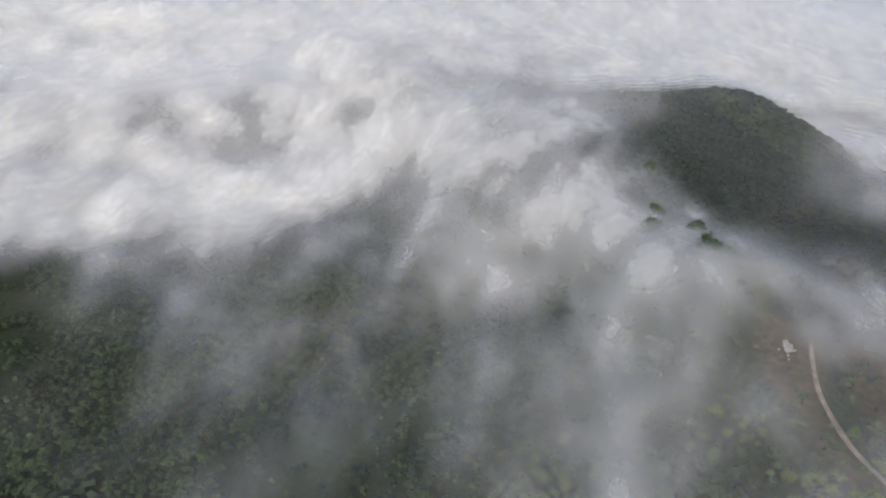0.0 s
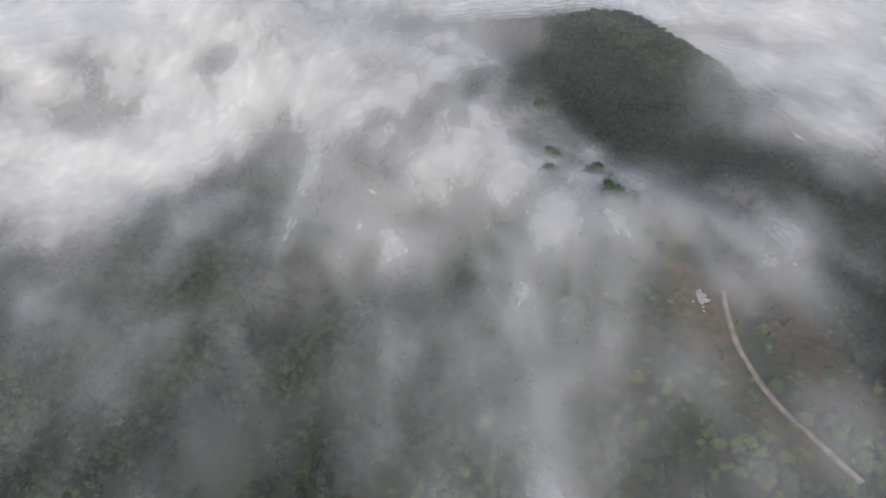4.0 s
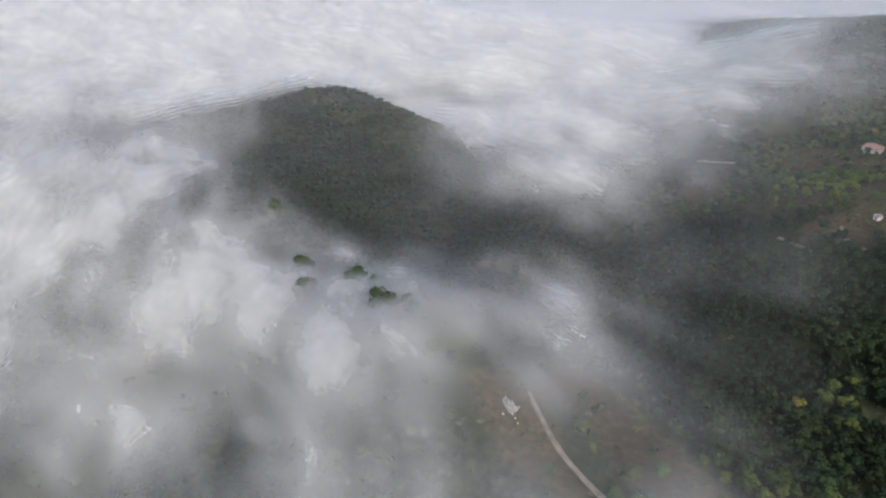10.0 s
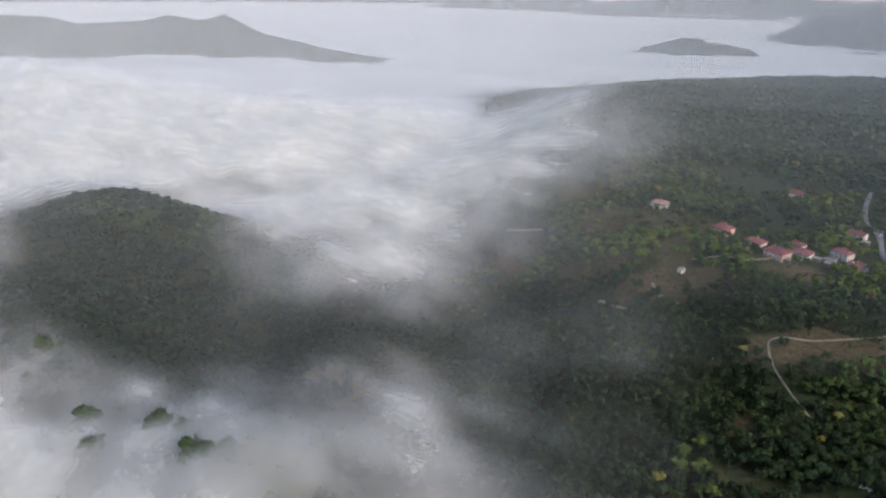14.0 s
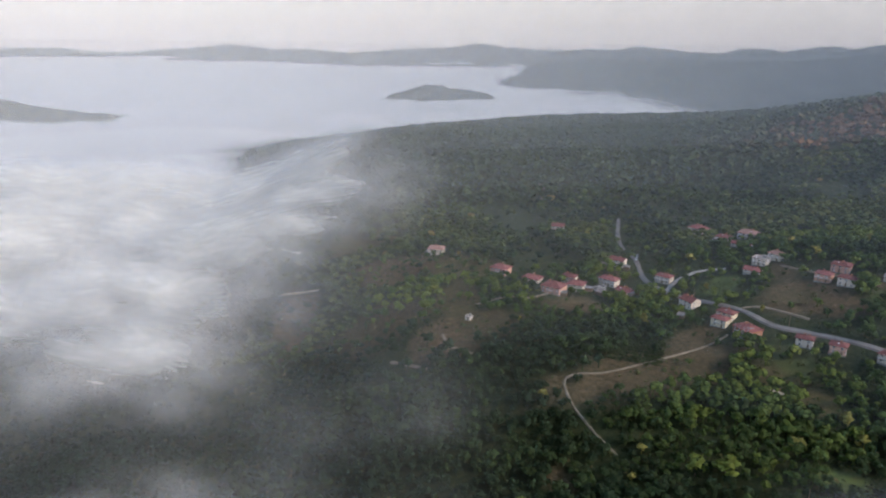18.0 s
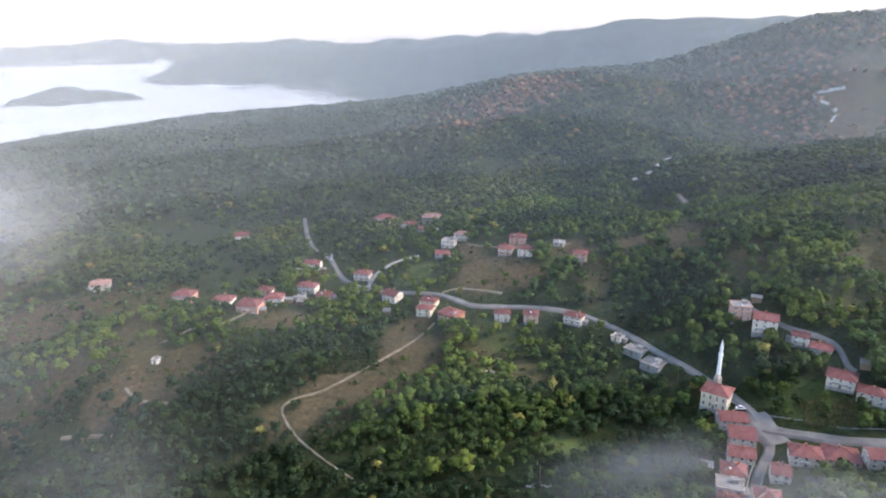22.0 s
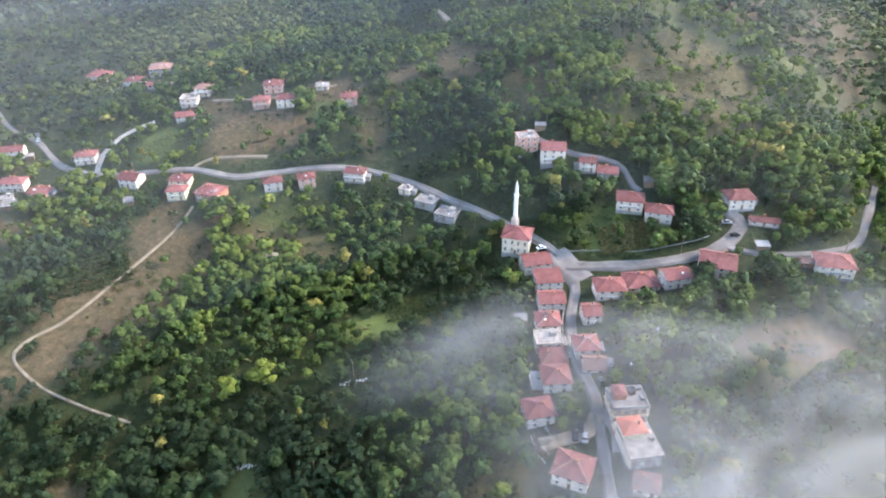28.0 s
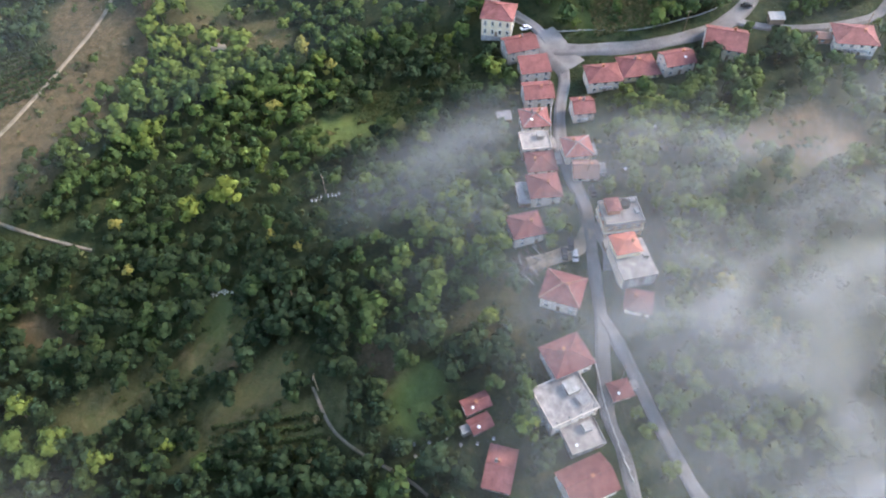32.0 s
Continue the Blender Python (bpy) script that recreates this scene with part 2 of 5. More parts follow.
CAR_WHITE = mottled("car_paint_white", (0.7, 0.7, 0.7), (0.82, 0.82, 0.82), 1.0, 6, 0.3, 0.05)
GLASS, _gn, _gl, _gb = material("window_glass", 0.12)
_gb.inputs["Base Color"].default_value = (0.025, 0.03, 0.035, 1)
_gb.inputs["Specular IOR Level"].default_value = 0.6
LEAF = leaf_material("broad_leaves", ((0.0, (0.02, 0.036, 0.016)), (0.4, (0.05, 0.08, 0.022)), (0.72, (0.1, 0.128, 0.026)), (0.9, (0.165, 0.17, 0.04)), (1.0, (0.21, 0.15, 0.05))))
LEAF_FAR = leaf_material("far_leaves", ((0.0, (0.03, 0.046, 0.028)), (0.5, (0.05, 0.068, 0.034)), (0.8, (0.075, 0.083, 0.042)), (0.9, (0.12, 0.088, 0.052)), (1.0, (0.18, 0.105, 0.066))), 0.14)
LEAF_MID = leaf_material("hillside_leaves", ((0.0, (0.014, 0.028, 0.015)), (0.45, (0.052, 0.074, 0.026)), (0.72, (0.086, 0.1, 0.033)), (0.9, (0.14, 0.125, 0.042)), (1.0, (0.2, 0.13, 0.055))), 0.1)
SHRUB = leaf_material("scrub", ((0.0, (0.02, 0.036, 0.014)), (0.5, (0.05, 0.07, 0.024)), (0.8, (0.1, 0.1, 0.04)), (1.0, (0.15, 0.12, 0.06))))
FOG = fog_material("mist", 0.018, (0.94, 0.925, 0.88))
VILLAGE_MIST = fog_material("village_mist", 0.03, (0.42, 0.43, 0.43), 6.5, 4.0, -40.0)
FOG_SEA = haze_material("fog_sea", (0.95, 0.95, 0.95))
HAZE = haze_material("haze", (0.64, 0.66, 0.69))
# glowing backdrop: emission added to brighten the sky strip at the horizon
HORIZON = haze_material("horizon_glow", (0.97, 0.92, 0.91))
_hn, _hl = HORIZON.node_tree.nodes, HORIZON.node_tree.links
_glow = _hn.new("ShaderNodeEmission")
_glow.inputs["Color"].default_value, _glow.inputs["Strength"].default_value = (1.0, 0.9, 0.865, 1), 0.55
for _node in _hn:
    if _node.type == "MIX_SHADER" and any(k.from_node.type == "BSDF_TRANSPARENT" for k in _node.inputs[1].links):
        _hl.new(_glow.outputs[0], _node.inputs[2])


# ---- mesh helpers ----
def box(bm, x, y, z, sx, sy, sz, bevel=0.0):
    """A block with its base centre at x, y, z."""
    g = bmesh.ops.create_cube(bm, size=1.0, matrix=Matrix.Translation((x, y, z + sz / 2)) @ Matrix.Diagonal((sx, sy, sz, 1)))
    if bevel:
        bmesh.ops.bevel(bm, geom=list({e for v in g["verts"] for e in v.link_edges}), offset=bevel, segments=1, affect="EDGES")
    return bm


def tube(bm, x, y, z, r1, r2, h, n=10):
    bmesh.ops.create_cone(bm, cap_ends=True, segments=n, radius1=r1, radius2=r2, depth=h, matrix=Matrix.Translation((x, y, z + h / 2)))
    return bm


def made(name, bm, mat):
    me = bpy.data.meshes.new(name)
    bm.to_mesh(me)
    bm.free()
    me.materials.append(mat)
    return me


def part(name, bm, mat, parent, label=""):
    ob = new(name, made(name, bm, mat))
    ob.parent = parent
    return tagged(ob, label)


def shared(name, me, parent, m=None):
    ob = new(name, me)
    ob.parent = parent
    if m is not None:
        ob.matrix_basis = m
    return ob


def thing(name, m, label, category, group="", kind=""):
    ob = new(name)
    ob.empty_display_size = 0.5
    ob.matrix_basis = m
    return tagged(ob, label, category, group, kind)


def mesh_arrays(name, verts, faces, mat, attrs=(), smooth=False, normals=None):
    """A mesh from numpy arrays; faces is (n, 3) or (n, 4)."""
    me = bpy.data.meshes.new(name)
    n, k = faces.shape
    me.vertices.add(len(verts))
    me.vertices.foreach_set("co", np.ascontiguousarray(verts, dtype=np.float32).ravel())
    me.loops.add(n * k)
    me.loops.foreach_set("vertex_index", np.ascontiguousarray(faces, dtype=np.int32).ravel())
    me.polygons.add(n)
    me.polygons.foreach_set("loop_start", np.arange(0, n * k, k, dtype=np.int32))
    if smooth or normals is not None:
        me.polygons.foreach_set("use_smooth", np.ones(n, dtype=bool))
    me.update(calc_edges=True)
    for key, values in attrs:
        a = me.attributes.new(key, "FLOAT", "POINT")
        a.data.foreach_set("value", np.ascontiguousarray(values, dtype=np.float32).ravel())
    if normals is not None:
        me.normals_split_custom_set_from_vertices(normals)
    me.materials.append(mat)
    return me


def grid_faces(nx, ny):
    i = (np.arange(ny - 1)[:, None] * nx + np.arange(nx - 1)[None]).ravel()
    return np.stack([i, i + 1, i + nx + 1, i + nx], 1)
# rolling land: each mound is (x, y, radius, height)
LAND_BASE = -35.9
HILL_MOUNDS = [
    (-124, 398, 120, -24.0), (-700, 170, 350, -101.3), (-385, 380, 75, 49.4), (-385, 470, 75, 15.4),
    (-115, 155, 75, 30.5), (-280, -250, 350, -85.9), (-268, 182, 120, 46.3), (-205, 380, 75, -13.3),
    (-484, 470, 120, 50.5), (-412, 254, 120, 43.7), (-25, 335, 75, -5.0), (-295, 470, 75, 17.3),
    (-340, 380, 75, -29.6), (-115, 515, 75, -10.3), (-385, 290, 75, -15.0), (-52, 614, 120, 16.8),
    (-385, 515, 75, 23.4), (-295, 425, 75, 35.1), (-484, 254, 120, 40.9), (-70, 110, 75, 10.9),
]
KNOLL_MOUNDS = [
    (-120, 282, 42, 14.5), (-75, 250, 40, 3.4), (-160, 340, 50, 21.7), (-90, 345, 45, -0.3),
    (-210, 310, 60, -24.0), (-435, 405, 38, -6.9), (-400, 455, 38, -0.2), (-345, 505, 38, -4.7),
    (-295, 500, 38, 0.9), (-250, 520, 60, -4.4), (-470, 330, 45, 7.7), (-440, 365, 38, -1.3),
    (-330, 580, 70, -4.4), (-255, 450, 45, -0.4), (-300, 300, 55, 22.9), (-160, 225, 40, -5.4),
    (-500, 280, 60, 1.0),
]
VILLAGE_MOUNDS = [
    (65, 245, 75, -19.8), (20, 110, 120, 29.6), (200, 290, 75, 0.3), (425, 110, 75, -12.9),
    (308, 398, 120, 30.8), (200, 110, 75, 22.5), (92, 470, 120, 24.5), (335, 200, 75, 17.0),
    (245, 245, 75, -6.8), (155, 425, 75, -7.2), (380, 245, 75, 8.6), (335, 65, 75, 16.5),
    (155, 200, 75, 10.1), (110, 335, 75, 8.1),
]
RIDGE_MOUNDS = [
    (770, 590, 350, 168.9), (500, 230, 200, 68.7), (350, 1010, 350, 59.1), (500, 470, 200, -35.9),
    (-490, 800, 350, -92.9), (20, 830, 200, 38.4), (770, -250, 350, -46.8), (740, 686, 120, -29.0),
    (740, 470, 120, -52.9), (980, 470, 200, 66.3), (668, 254, 120, 20.2), (20, 1070, 200, 12.9),
    (260, 710, 200, 9.3), (560, 290, 75, -9.4), (890, 535, 110, -16.0), (-300, 412, 100, -8.0), (-290, 1010, 160, -45.0),
]
SPUR_MOUNDS = [
    (375, 115, 48, 10.3), (375, 225, 48, -3.5), (375, 280, 48, -2.5), (375, 335, 48, 1.6), (375, 390, 48, -8.0), (430, 115, 48, 8.1), (430, 170, 48, 2.9), (430, 225, 48, 3.5),
    (430, 280, 48, 1.4), (430, 335, 48, -3.6), (430, 390, 48, -17.6), (485, 280, 48, -3.7), (485, 335, 48, -12.7), (485, 390, 48, 10.9), (540, 225, 48, -1.9), (540, 280, 48, -2.8),
    (540, 335, 48, -2.1), (540, 390, 48, 2.0), (610, 250, 95, -5.3), (610, 360, 95, -3.8), (610, 470, 95, -22.1), (610, 580, 95, -12.2), (610, 690, 95, 3.5), (720, 250, 95, -15.2),
]
CREST_MOUNDS = [
    (720, 360, 95, -10.2), (720, 470, 95, -22.1), (720, 580, 95, -13.4), (720, 690, 95, 4.1), (830, 250, 95, -12.2), (830, 360, 95, -7.4), (830, 470, 95, 3.8), (830, 690, 95, -6.4),
    (940, 360, 95, 6.3), (940, 470, 95, 17.5), (940, 580, 95, 13.4), (940, 690, 95, -1.6), (1050, 250, 95, 0.8), (1050, 360, 95, 3.8), (1050, 470, 95, 4.9), (1050, 580, 95, 2.9),
]

# far ridges that stand out of the fog: crest points (x, y, z) and half width
RANGES = [
    ([(543, 2890, -60), (756, 2841, 55), (951, 2728, 80), (1500, 2287, 84), (1695, 1881, 132), (1799, 1632, 176), (1950, 1263, 180)], 420),
    ([(1950, 1263, 180), (2052, 1124, 190), (1789, 734, 196), (1852, 534, 160), (1900, 100, 60)], 330),
    ([(127, 2137, 0), (214, 2130, 22), (390, 2105, -6)], 70),
    ([(560, 2272, -32), (797, 2199, -28), (895, 2106, -20)], 90),
    ([(-1500, 1300, 90), (-1100, 1393, 62), (-975, 1393, 74), (-837, 1479, 72), (-745, 1472, 42), (-580, 1491, 8), (-516, 1515, 2)], 90),
    ([(-997, 3874, 0), (-761, 3927, 112), (-551, 3962, 130), (-184, 3996, 52), (739, 3931, 60)], 200),
    ([(-2742, 3568, 90), (-2121, 3969, 112), (-1302, 4307, 95), (37, 4500, 110), (1200, 4300, 112), (2170, 3942, 125), (3300, 3000, 150), (3900, 1800, 150)], 330),
]


def lattice(seed):
    return np.random.default_rng(seed).random((256, 256))


def value_noise(x, y, seed):
    t = lattice(seed)
    xi, yi = np.floor(x).astype(int), np.floor(y).astype(int)
    u, v = x - xi, y - yi
    u, v = u * u * (3 - 2 * u), v * v * (3 - 2 * v)
    a, b = xi & 255, yi & 255
    c, d = (xi + 1) & 255, (yi + 1) & 255
    return (t[a, b] * (1 - u) + t[c, b] * u) * (1 - v) + (t[a, d] * (1 - u) + t[c, d] * u) * v


def fractal(x, y, size, octaves=4, seed=1):
    s, amp, tot = 0.0, 1.0, 0.0
    for k in range(octaves):
        s = s + amp * value_noise(x / size * 2 ** k + 17.3 * k, y / size * 2 ** k + 5.1 * k, seed + k)
        tot += amp
        amp *= 0.5
    return s / tot


def smooth(a, b, x):
    t = np.clip((x - a) / (b - a), 0, 1)
    return t * t * (3 - 2 * t)


def land_plain(x, y):
    """Height of the land round the village, in metres."""
    x, y = np.asarray(x, float), np.asarray(y, float)
    z = LAND_BASE + 0 * x
    for mounds in (HILL_MOUNDS, KNOLL_MOUNDS, VILLAGE_MOUNDS, RIDGE_MOUNDS, SPUR_MOUNDS, CREST_MOUNDS):
        for cx, cy, s, a in mounds:
            z = z + a * np.exp(-((x - cx) ** 2 + (y - cy) ** 2) / s ** 2)
    return z


def to_line(x, y, pts):
    """Distance to a polyline, and the height along it where it has one."""
    best, hh = np.full(np.shape(x), 1e9), np.zeros(np.shape(x))
    for p, q in zip(pts[:-1], pts[1:]):
        dx, dy = q[0] - p[0], q[1] - p[1]
        t = np.clip(((x - p[0]) * dx + (y - p[1]) * dy) / (dx * dx + dy * dy), 0, 1)
        d = np.hypot(x - p[0] - t * dx, y - p[1] - t * dy)
        if len(p) > 2:
            hh = np.where(d < best, p[2] + t * (q[2] - p[2]), hh)
        best = np.minimum(best, d)
    return best, hh


def land(x, y):
    x, y = np.asarray(x, float), np.asarray(y, float)
    z = land_plain(x, y)
    r = np.hypot(x - 250, (y - 400))
    k = smooth(850, 1500, r)
    low = -120 + 230 * smooth(3200, 4600, r)
    z = z * (1 - k) + low * k
    for pts, w in RANGES:
        d, h = to_line(x, y, pts)
        bend = 1 + 0.5 * (fractal(x, y, 260, 3, 40) - 0.5)
        z = np.maximum(z, -125 + (h + 125 + 20 * (fractal(x, y, 180, 3, 44) - 0.5)) * np.exp(-(d / (w * bend)) ** 2))
    z = z + (fractal(x, y, 90, 4, 60) - 0.5) * (5 + 14 * smooth(700, 1600, r))
    return z


def land_at(x, y):
    return float(land(np.array([x]), np.array([y]))[0])


# roads and tracks: centre line and width
ROADS = [
    ("main_road", ASPHALT, 4.2, [(225, 577), (208, 533), (200, 501), (200, 476), (193, 442), (198, 415), (211, 392), (222, 373), (229, 350), (242, 335), (257, 317), (267, 298), (271, 276), (271, 252), (270, 229), (267, 209), (264, 195), (257, 184)]),
    ("street", ASPHALT, 4.8, [(257, 184), (247, 175), (231, 169), (215, 161), (202, 151), (193, 143), (188, 140), (175, 132), (164, 125), (153, 119), (141, 112), (135, 105), (127, 98), (117, 88)]),
    ("fork_road", ASPHALT, 4.2, [(164, 125), (160, 119), (154, 111), (146, 101), (139, 90), (136, 85), (128, 67)]),
    ("lower_road", ASPHALT, 6.6, [(257, 184), (263, 170), (270, 156), (282, 142), (296, 133), (309, 131), (312, 136), (318, 141)]),
    ("hill_road", ASPHALT, 3.6, [(294, 133), (297, 120), (304, 107), (313, 96), (324, 89), (346, 89), (367, 90)]),
    ("upper_lane", ASPHALT, 3.2, [(312, 228), (310, 210), (313, 194), (312, 185), (306, 177), (305, 173)]),
    ("junction_yard", ASPHALT, 11.5, [(262, 192), (256, 182), (252, 174)]),
    ("gravel_yard", DIRT, 6.0, [(168, 149), (174, 143), (179, 139), (186, 139)]),
    ("block_yard", ASPHALT, 8.0, [(190, 137), (184, 131), (177, 127)]),
    ("branch_lane", GRAVEL, 3.6, [(198, 418), (209, 428), (225, 432), (241, 425)]),
    ("garden_lane", DIRT, 2.0, [(224, 373), (233, 368), (248, 345)]),
    ("top_lane", DIRT, 2.2, [(268, 408), (279, 381), (296, 361), (308, 350)]),
    ("ridge_path", DIRT, 1.4, [(116, 282), (108, 306), (105, 320), (106, 335), (114, 338), (129, 336), (149, 338), (171, 342), (190, 346), (204, 351)]),
    ("misty_track", DIRT, 2.4, [(-47, 143), (-29, 126), (-17, 118), (-5, 112), (3, 109), (17, 106), (36, 102)]),
    ("quarry_road", GRAVEL, 7.0, [(469, 444), (482, 439), (501, 446), (536, 466), (574, 480)]),
    ("quarry_path", DIRT, 4.5, [(460, 389), (456, 380), (452, 373)]),
    ("summit_track", GRAVEL, 4.0, [(812, 447), (797, 470), (791, 462), (789, 447), (781, 437), (769, 435)]),
    ("forest_track", DIRT, 3.6, [(181, 683), (181, 657), (168, 634)]),
    ("spur_track", DIRT, 2.6, [(-61, 527), (-30, 510)]),
    ("hut_path", DIRT, 2.4, [(49, 400), (52, 386), (63, 373)]),
    ("low_path", DIRT, 2.2, [(17, 390), (27, 381), (37, 372)]),
    ("farm_path", DIRT, 1.8, [(73, 425), (96, 430), (108, 427), (123, 432)]),
    ("garden_path", DIRT, 1.0, [(112, 185), (105, 173), (103, 162), (103, 148), (102, 141)]),
]

# bare or farmed ground: x, y, long and short radius, turn in degrees, how dry, how green
OPEN_SLOPE = [
    (152, 334, 54, 19, 5, .75, 0), (185, 352, 24, 10, 30, .75, 0), (213, 305, 8, 24, 20, .8, .2), (225, 322, 12, 14, 0, .5, .5),
    (34, 500, 40, 22, -20, .9, 0), (79, 484, 26, 16, 0, .9, 0), (50, 392, 24, 13, -30, .9, 0), (134, 414, 22, 9, -20, .8, 0), (-48, 480, 16, 42, 0, 1, 0),
    (3, 571, 34, 20, 0, .7, .1), (9, 431, 34, 22, 10, .6, 0), (67, 403, 28, 17, -10, .65, 0), (88, 274, 5, 12, 10, .9, 0),
]
OPEN_VILLAGE = [
    (266, 352, 22, 13, -50, .95, 0), (226, 405, 13, 11, 0, 0, 1), (287, 342, 8, 7, 0, .2, .9), (250, 372, 14, 10, -40, .8, .1), (262, 400, 10, 16, 0, .7, 0),
    (282, 181, 13, 9, -50, .3, .7), (278, 168, 14, 7, -55, .3, .9), (214, 226, 20, 8, -50, .3, .6), (196, 233, 18, 6, -55, 0, 1), (305, 345, 16, 10, -50, .9, 0),
    (180, 455, 10, 8, 0, .6, .1), (140, 420, 16, 8, -30, .7, .1),
]
OPEN_SOUTH = [
    (107, 221, 5, 14, 20, 1, 0), (84, 240, 18, 9, -40, .7, .3), (112, 222, 14, 8, -20, .7, .4), (101, 200, 20, 9, -15, .7, .3), (121, 156, 10, 7, 0, .1, 1), (124, 168, 10, 4, 70, .9, 0),
    (104, 180, 12, 7, -40, .5, .3), (118, 228, 10, 6, 30, .4, .6), (257, 94, 22, 12, -40, 1, 0), (236, 100, 14, 8, -40, .6, .3), (200, 225, 14, 9, -50, .6, .3),
    (150, 150, 12, 8, -30, .7, .2), (-46, 128, 26, 14, -40, .9, 0), (-110, 165, 40, 16, -30, .6, .4), (10, 102, 26, 7, -10, .6, 0), (-105, 262, 34, 14, -30, .9, .1), (-10, 150, 46, 16, -35, .75, 0),
]
OPEN_HILL = [
    (334, 320, 14, 12, -52, .7, 0), (356, 294, 18, 24, -57, .7, 0), (464, 237, 22, 46, -71, .4, .4), (390, 185, 38, 34, -74, .6, .1), (347, 252, 16, 27, -62, .5, .1),
    (514, 138, 28, 74, -84, .7, 0), (452, 138, 16, 24, -83, .3, .5), (520, 193, 16, 49, -78, .7, 0), (361, 155, 16, 16, -78, .5, .1), (341, 201, 17, 14, -70, .4, .2),
    (795, 424, 28, 70, -65, 1, 0), (815, 365, 56, 100, -69, .5, .2),
]
OPEN_WEST = [
    (292, 313, 8, 24, -49, .7, .1), (253, 368, 24, 18, -38, .95, 0), (139, 417, 15, 12, -20, .95, 0), (77, 477, 27, 19, -9, .8, .2), (64, 437, 16, 21, -8, .7, .1), (46, 396, 18, 20, -6, .95, 0),
]
NAKED = [OPEN_SLOPE, OPEN_VILLAGE, OPEN_SOUTH, OPEN_HILL, OPEN_WEST]


def openness(x, y):
    """How dry, how green and how free of trees the ground is."""
    dry, green = 0 * x, 0 * x
    wob = (fractal(x, y, 14, 3, 80) - 0.5) * 0.9
    for group in NAKED:
        for cx, cy, a, b, turn, d, g in group:
            c, s = math.cos(radians(turn)), math.sin(radians(turn))
            u, v = ((x - cx) * c + (y - cy) * s) / a, (-(x - cx) * s + (y - cy) * c) / b
            k = smooth(1.25, 0.75, np.hypot(u, v) + wob)
            dry, green = np.maximum(dry, k * d), np.maximum(green, k * g)
    far_brown = 0.8 * np.minimum(1, np.exp(-((x - 541) / 120) ** 2 - ((y - 690) / 80) ** 2) + np.exp(-((x - 650) / 90) ** 2 - ((y - 568) / 60) ** 2) + np.exp(-((x - 800) / 140) ** 2 - ((y - 470) / 110) ** 2))
    return dry, green, np.maximum(np.maximum(dry, green), 0), far_brown


def axis(fine0, fine1, step, lo, hi):
    """Grid lines: even in the middle, ever wider outside."""
    a = list(np.arange(fine0, fine1 + step, step))
    for end, sign, out in ((fine0, -1, lo), (fine1, 1, hi)):
        p, s = a[0] if sign < 0 else a[-1], step
        while (p > out) if sign < 0 else (p < out):
            s *= 1.07
            p += sign * s
            a.insert(0, p) if sign < 0 else a.append(p)
    return np.array(a)


gx, gy = axis(-150, 560, 3.0, -4400, 4300), axis(40, 620, 3.0, -2500, 4600)
GX, GY = np.meshgrid(gx, gy)
GZ = land(GX, GY)
dry, green, _, brown = openness(GX, GY)
far_forest = smooth(700, 1300, np.hypot(GX - 250, GY - 400))
GZ = GZ + far_forest * (fractal(GX, GY, 26, 2, 90) - 0.5) * 9
ground = new("ground", mesh_arrays("ground", np.stack([GX, GY, GZ], -1).reshape(-1, 3), grid_faces(len(gx), len(gy)), GROUND, (("dry", np.maximum(dry, brown * 0.2)), ("field", green)), True))
tagged(ground, "wooded hills with dry grass clearings and green plots", "ground", kind="structure")


def spline(pts, step=2.0):
    p = np.array([pts[0], *pts, pts[-1]], float)
    out = []
    for i in range(1, len(p) - 2):
        n = max(2, int(np.hypot(*(p[i + 1] - p[i])) / step))
        t = np.linspace(0, 1, n, endpoint=False)[:, None]
        a, b, c, d = p[i - 1:i + 3]
        out.append(0.5 * (2 * b + (c - a) * t + (2 * a - 5 * b + 4 * c - d) * t ** 2 + (3 * b - a - 3 * c + d) * t ** 3))
    return np.vstack(out + [p[-1:]])


def road(name, mat, width, pts, lift):
    c = spline(pts)
    tan = np.gradient(c, axis=0)
    tan /= np.linalg.norm(tan, axis=1)[:, None] + 1e-9
    nor = np.stack([-tan[:, 1], tan[:, 0]], 1)
    cols = np.linspace(-1, 1, 7)
    wob = (fractal(c[:, 0], c[:, 1], 9, 2, 5) - 0.5) * 0.35 * width
    ring = []
    for u in cols:
        q = c + nor * (u * (width / 2 + wob * abs(u)))[:, None]
        z = land(q[:, 0], q[:, 1]) + (lift if abs(u) < 0.99 else -0.5)
        ring.append(np.column_stack([q, z]))
    v = np.stack(ring, 1)
    mid = np.maximum(v[:, 1:-1, 2], v[:, 1:-1, 2].mean(1, keepdims=True))
    v[:, 1:-1, 2] = mid
    ob = new(name, mesh_arrays(name, v.reshape(-1, 3), grid_faces(len(cols), len(c)), mat, (), True))
    kinds = {"asphalt": "worn grey asphalt village road", "pale_gravel": "pale gravel lane", "dirt_track": "trodden dirt path through dry grass"}
    return tagged(ob, kinds[mat.name], "road", kind="structure")


for _k, (_n, _m, _w, _p) in enumerate(ROADS):
    road(_n, _m, _w, _p, 0.45 + 0.006 * _k)


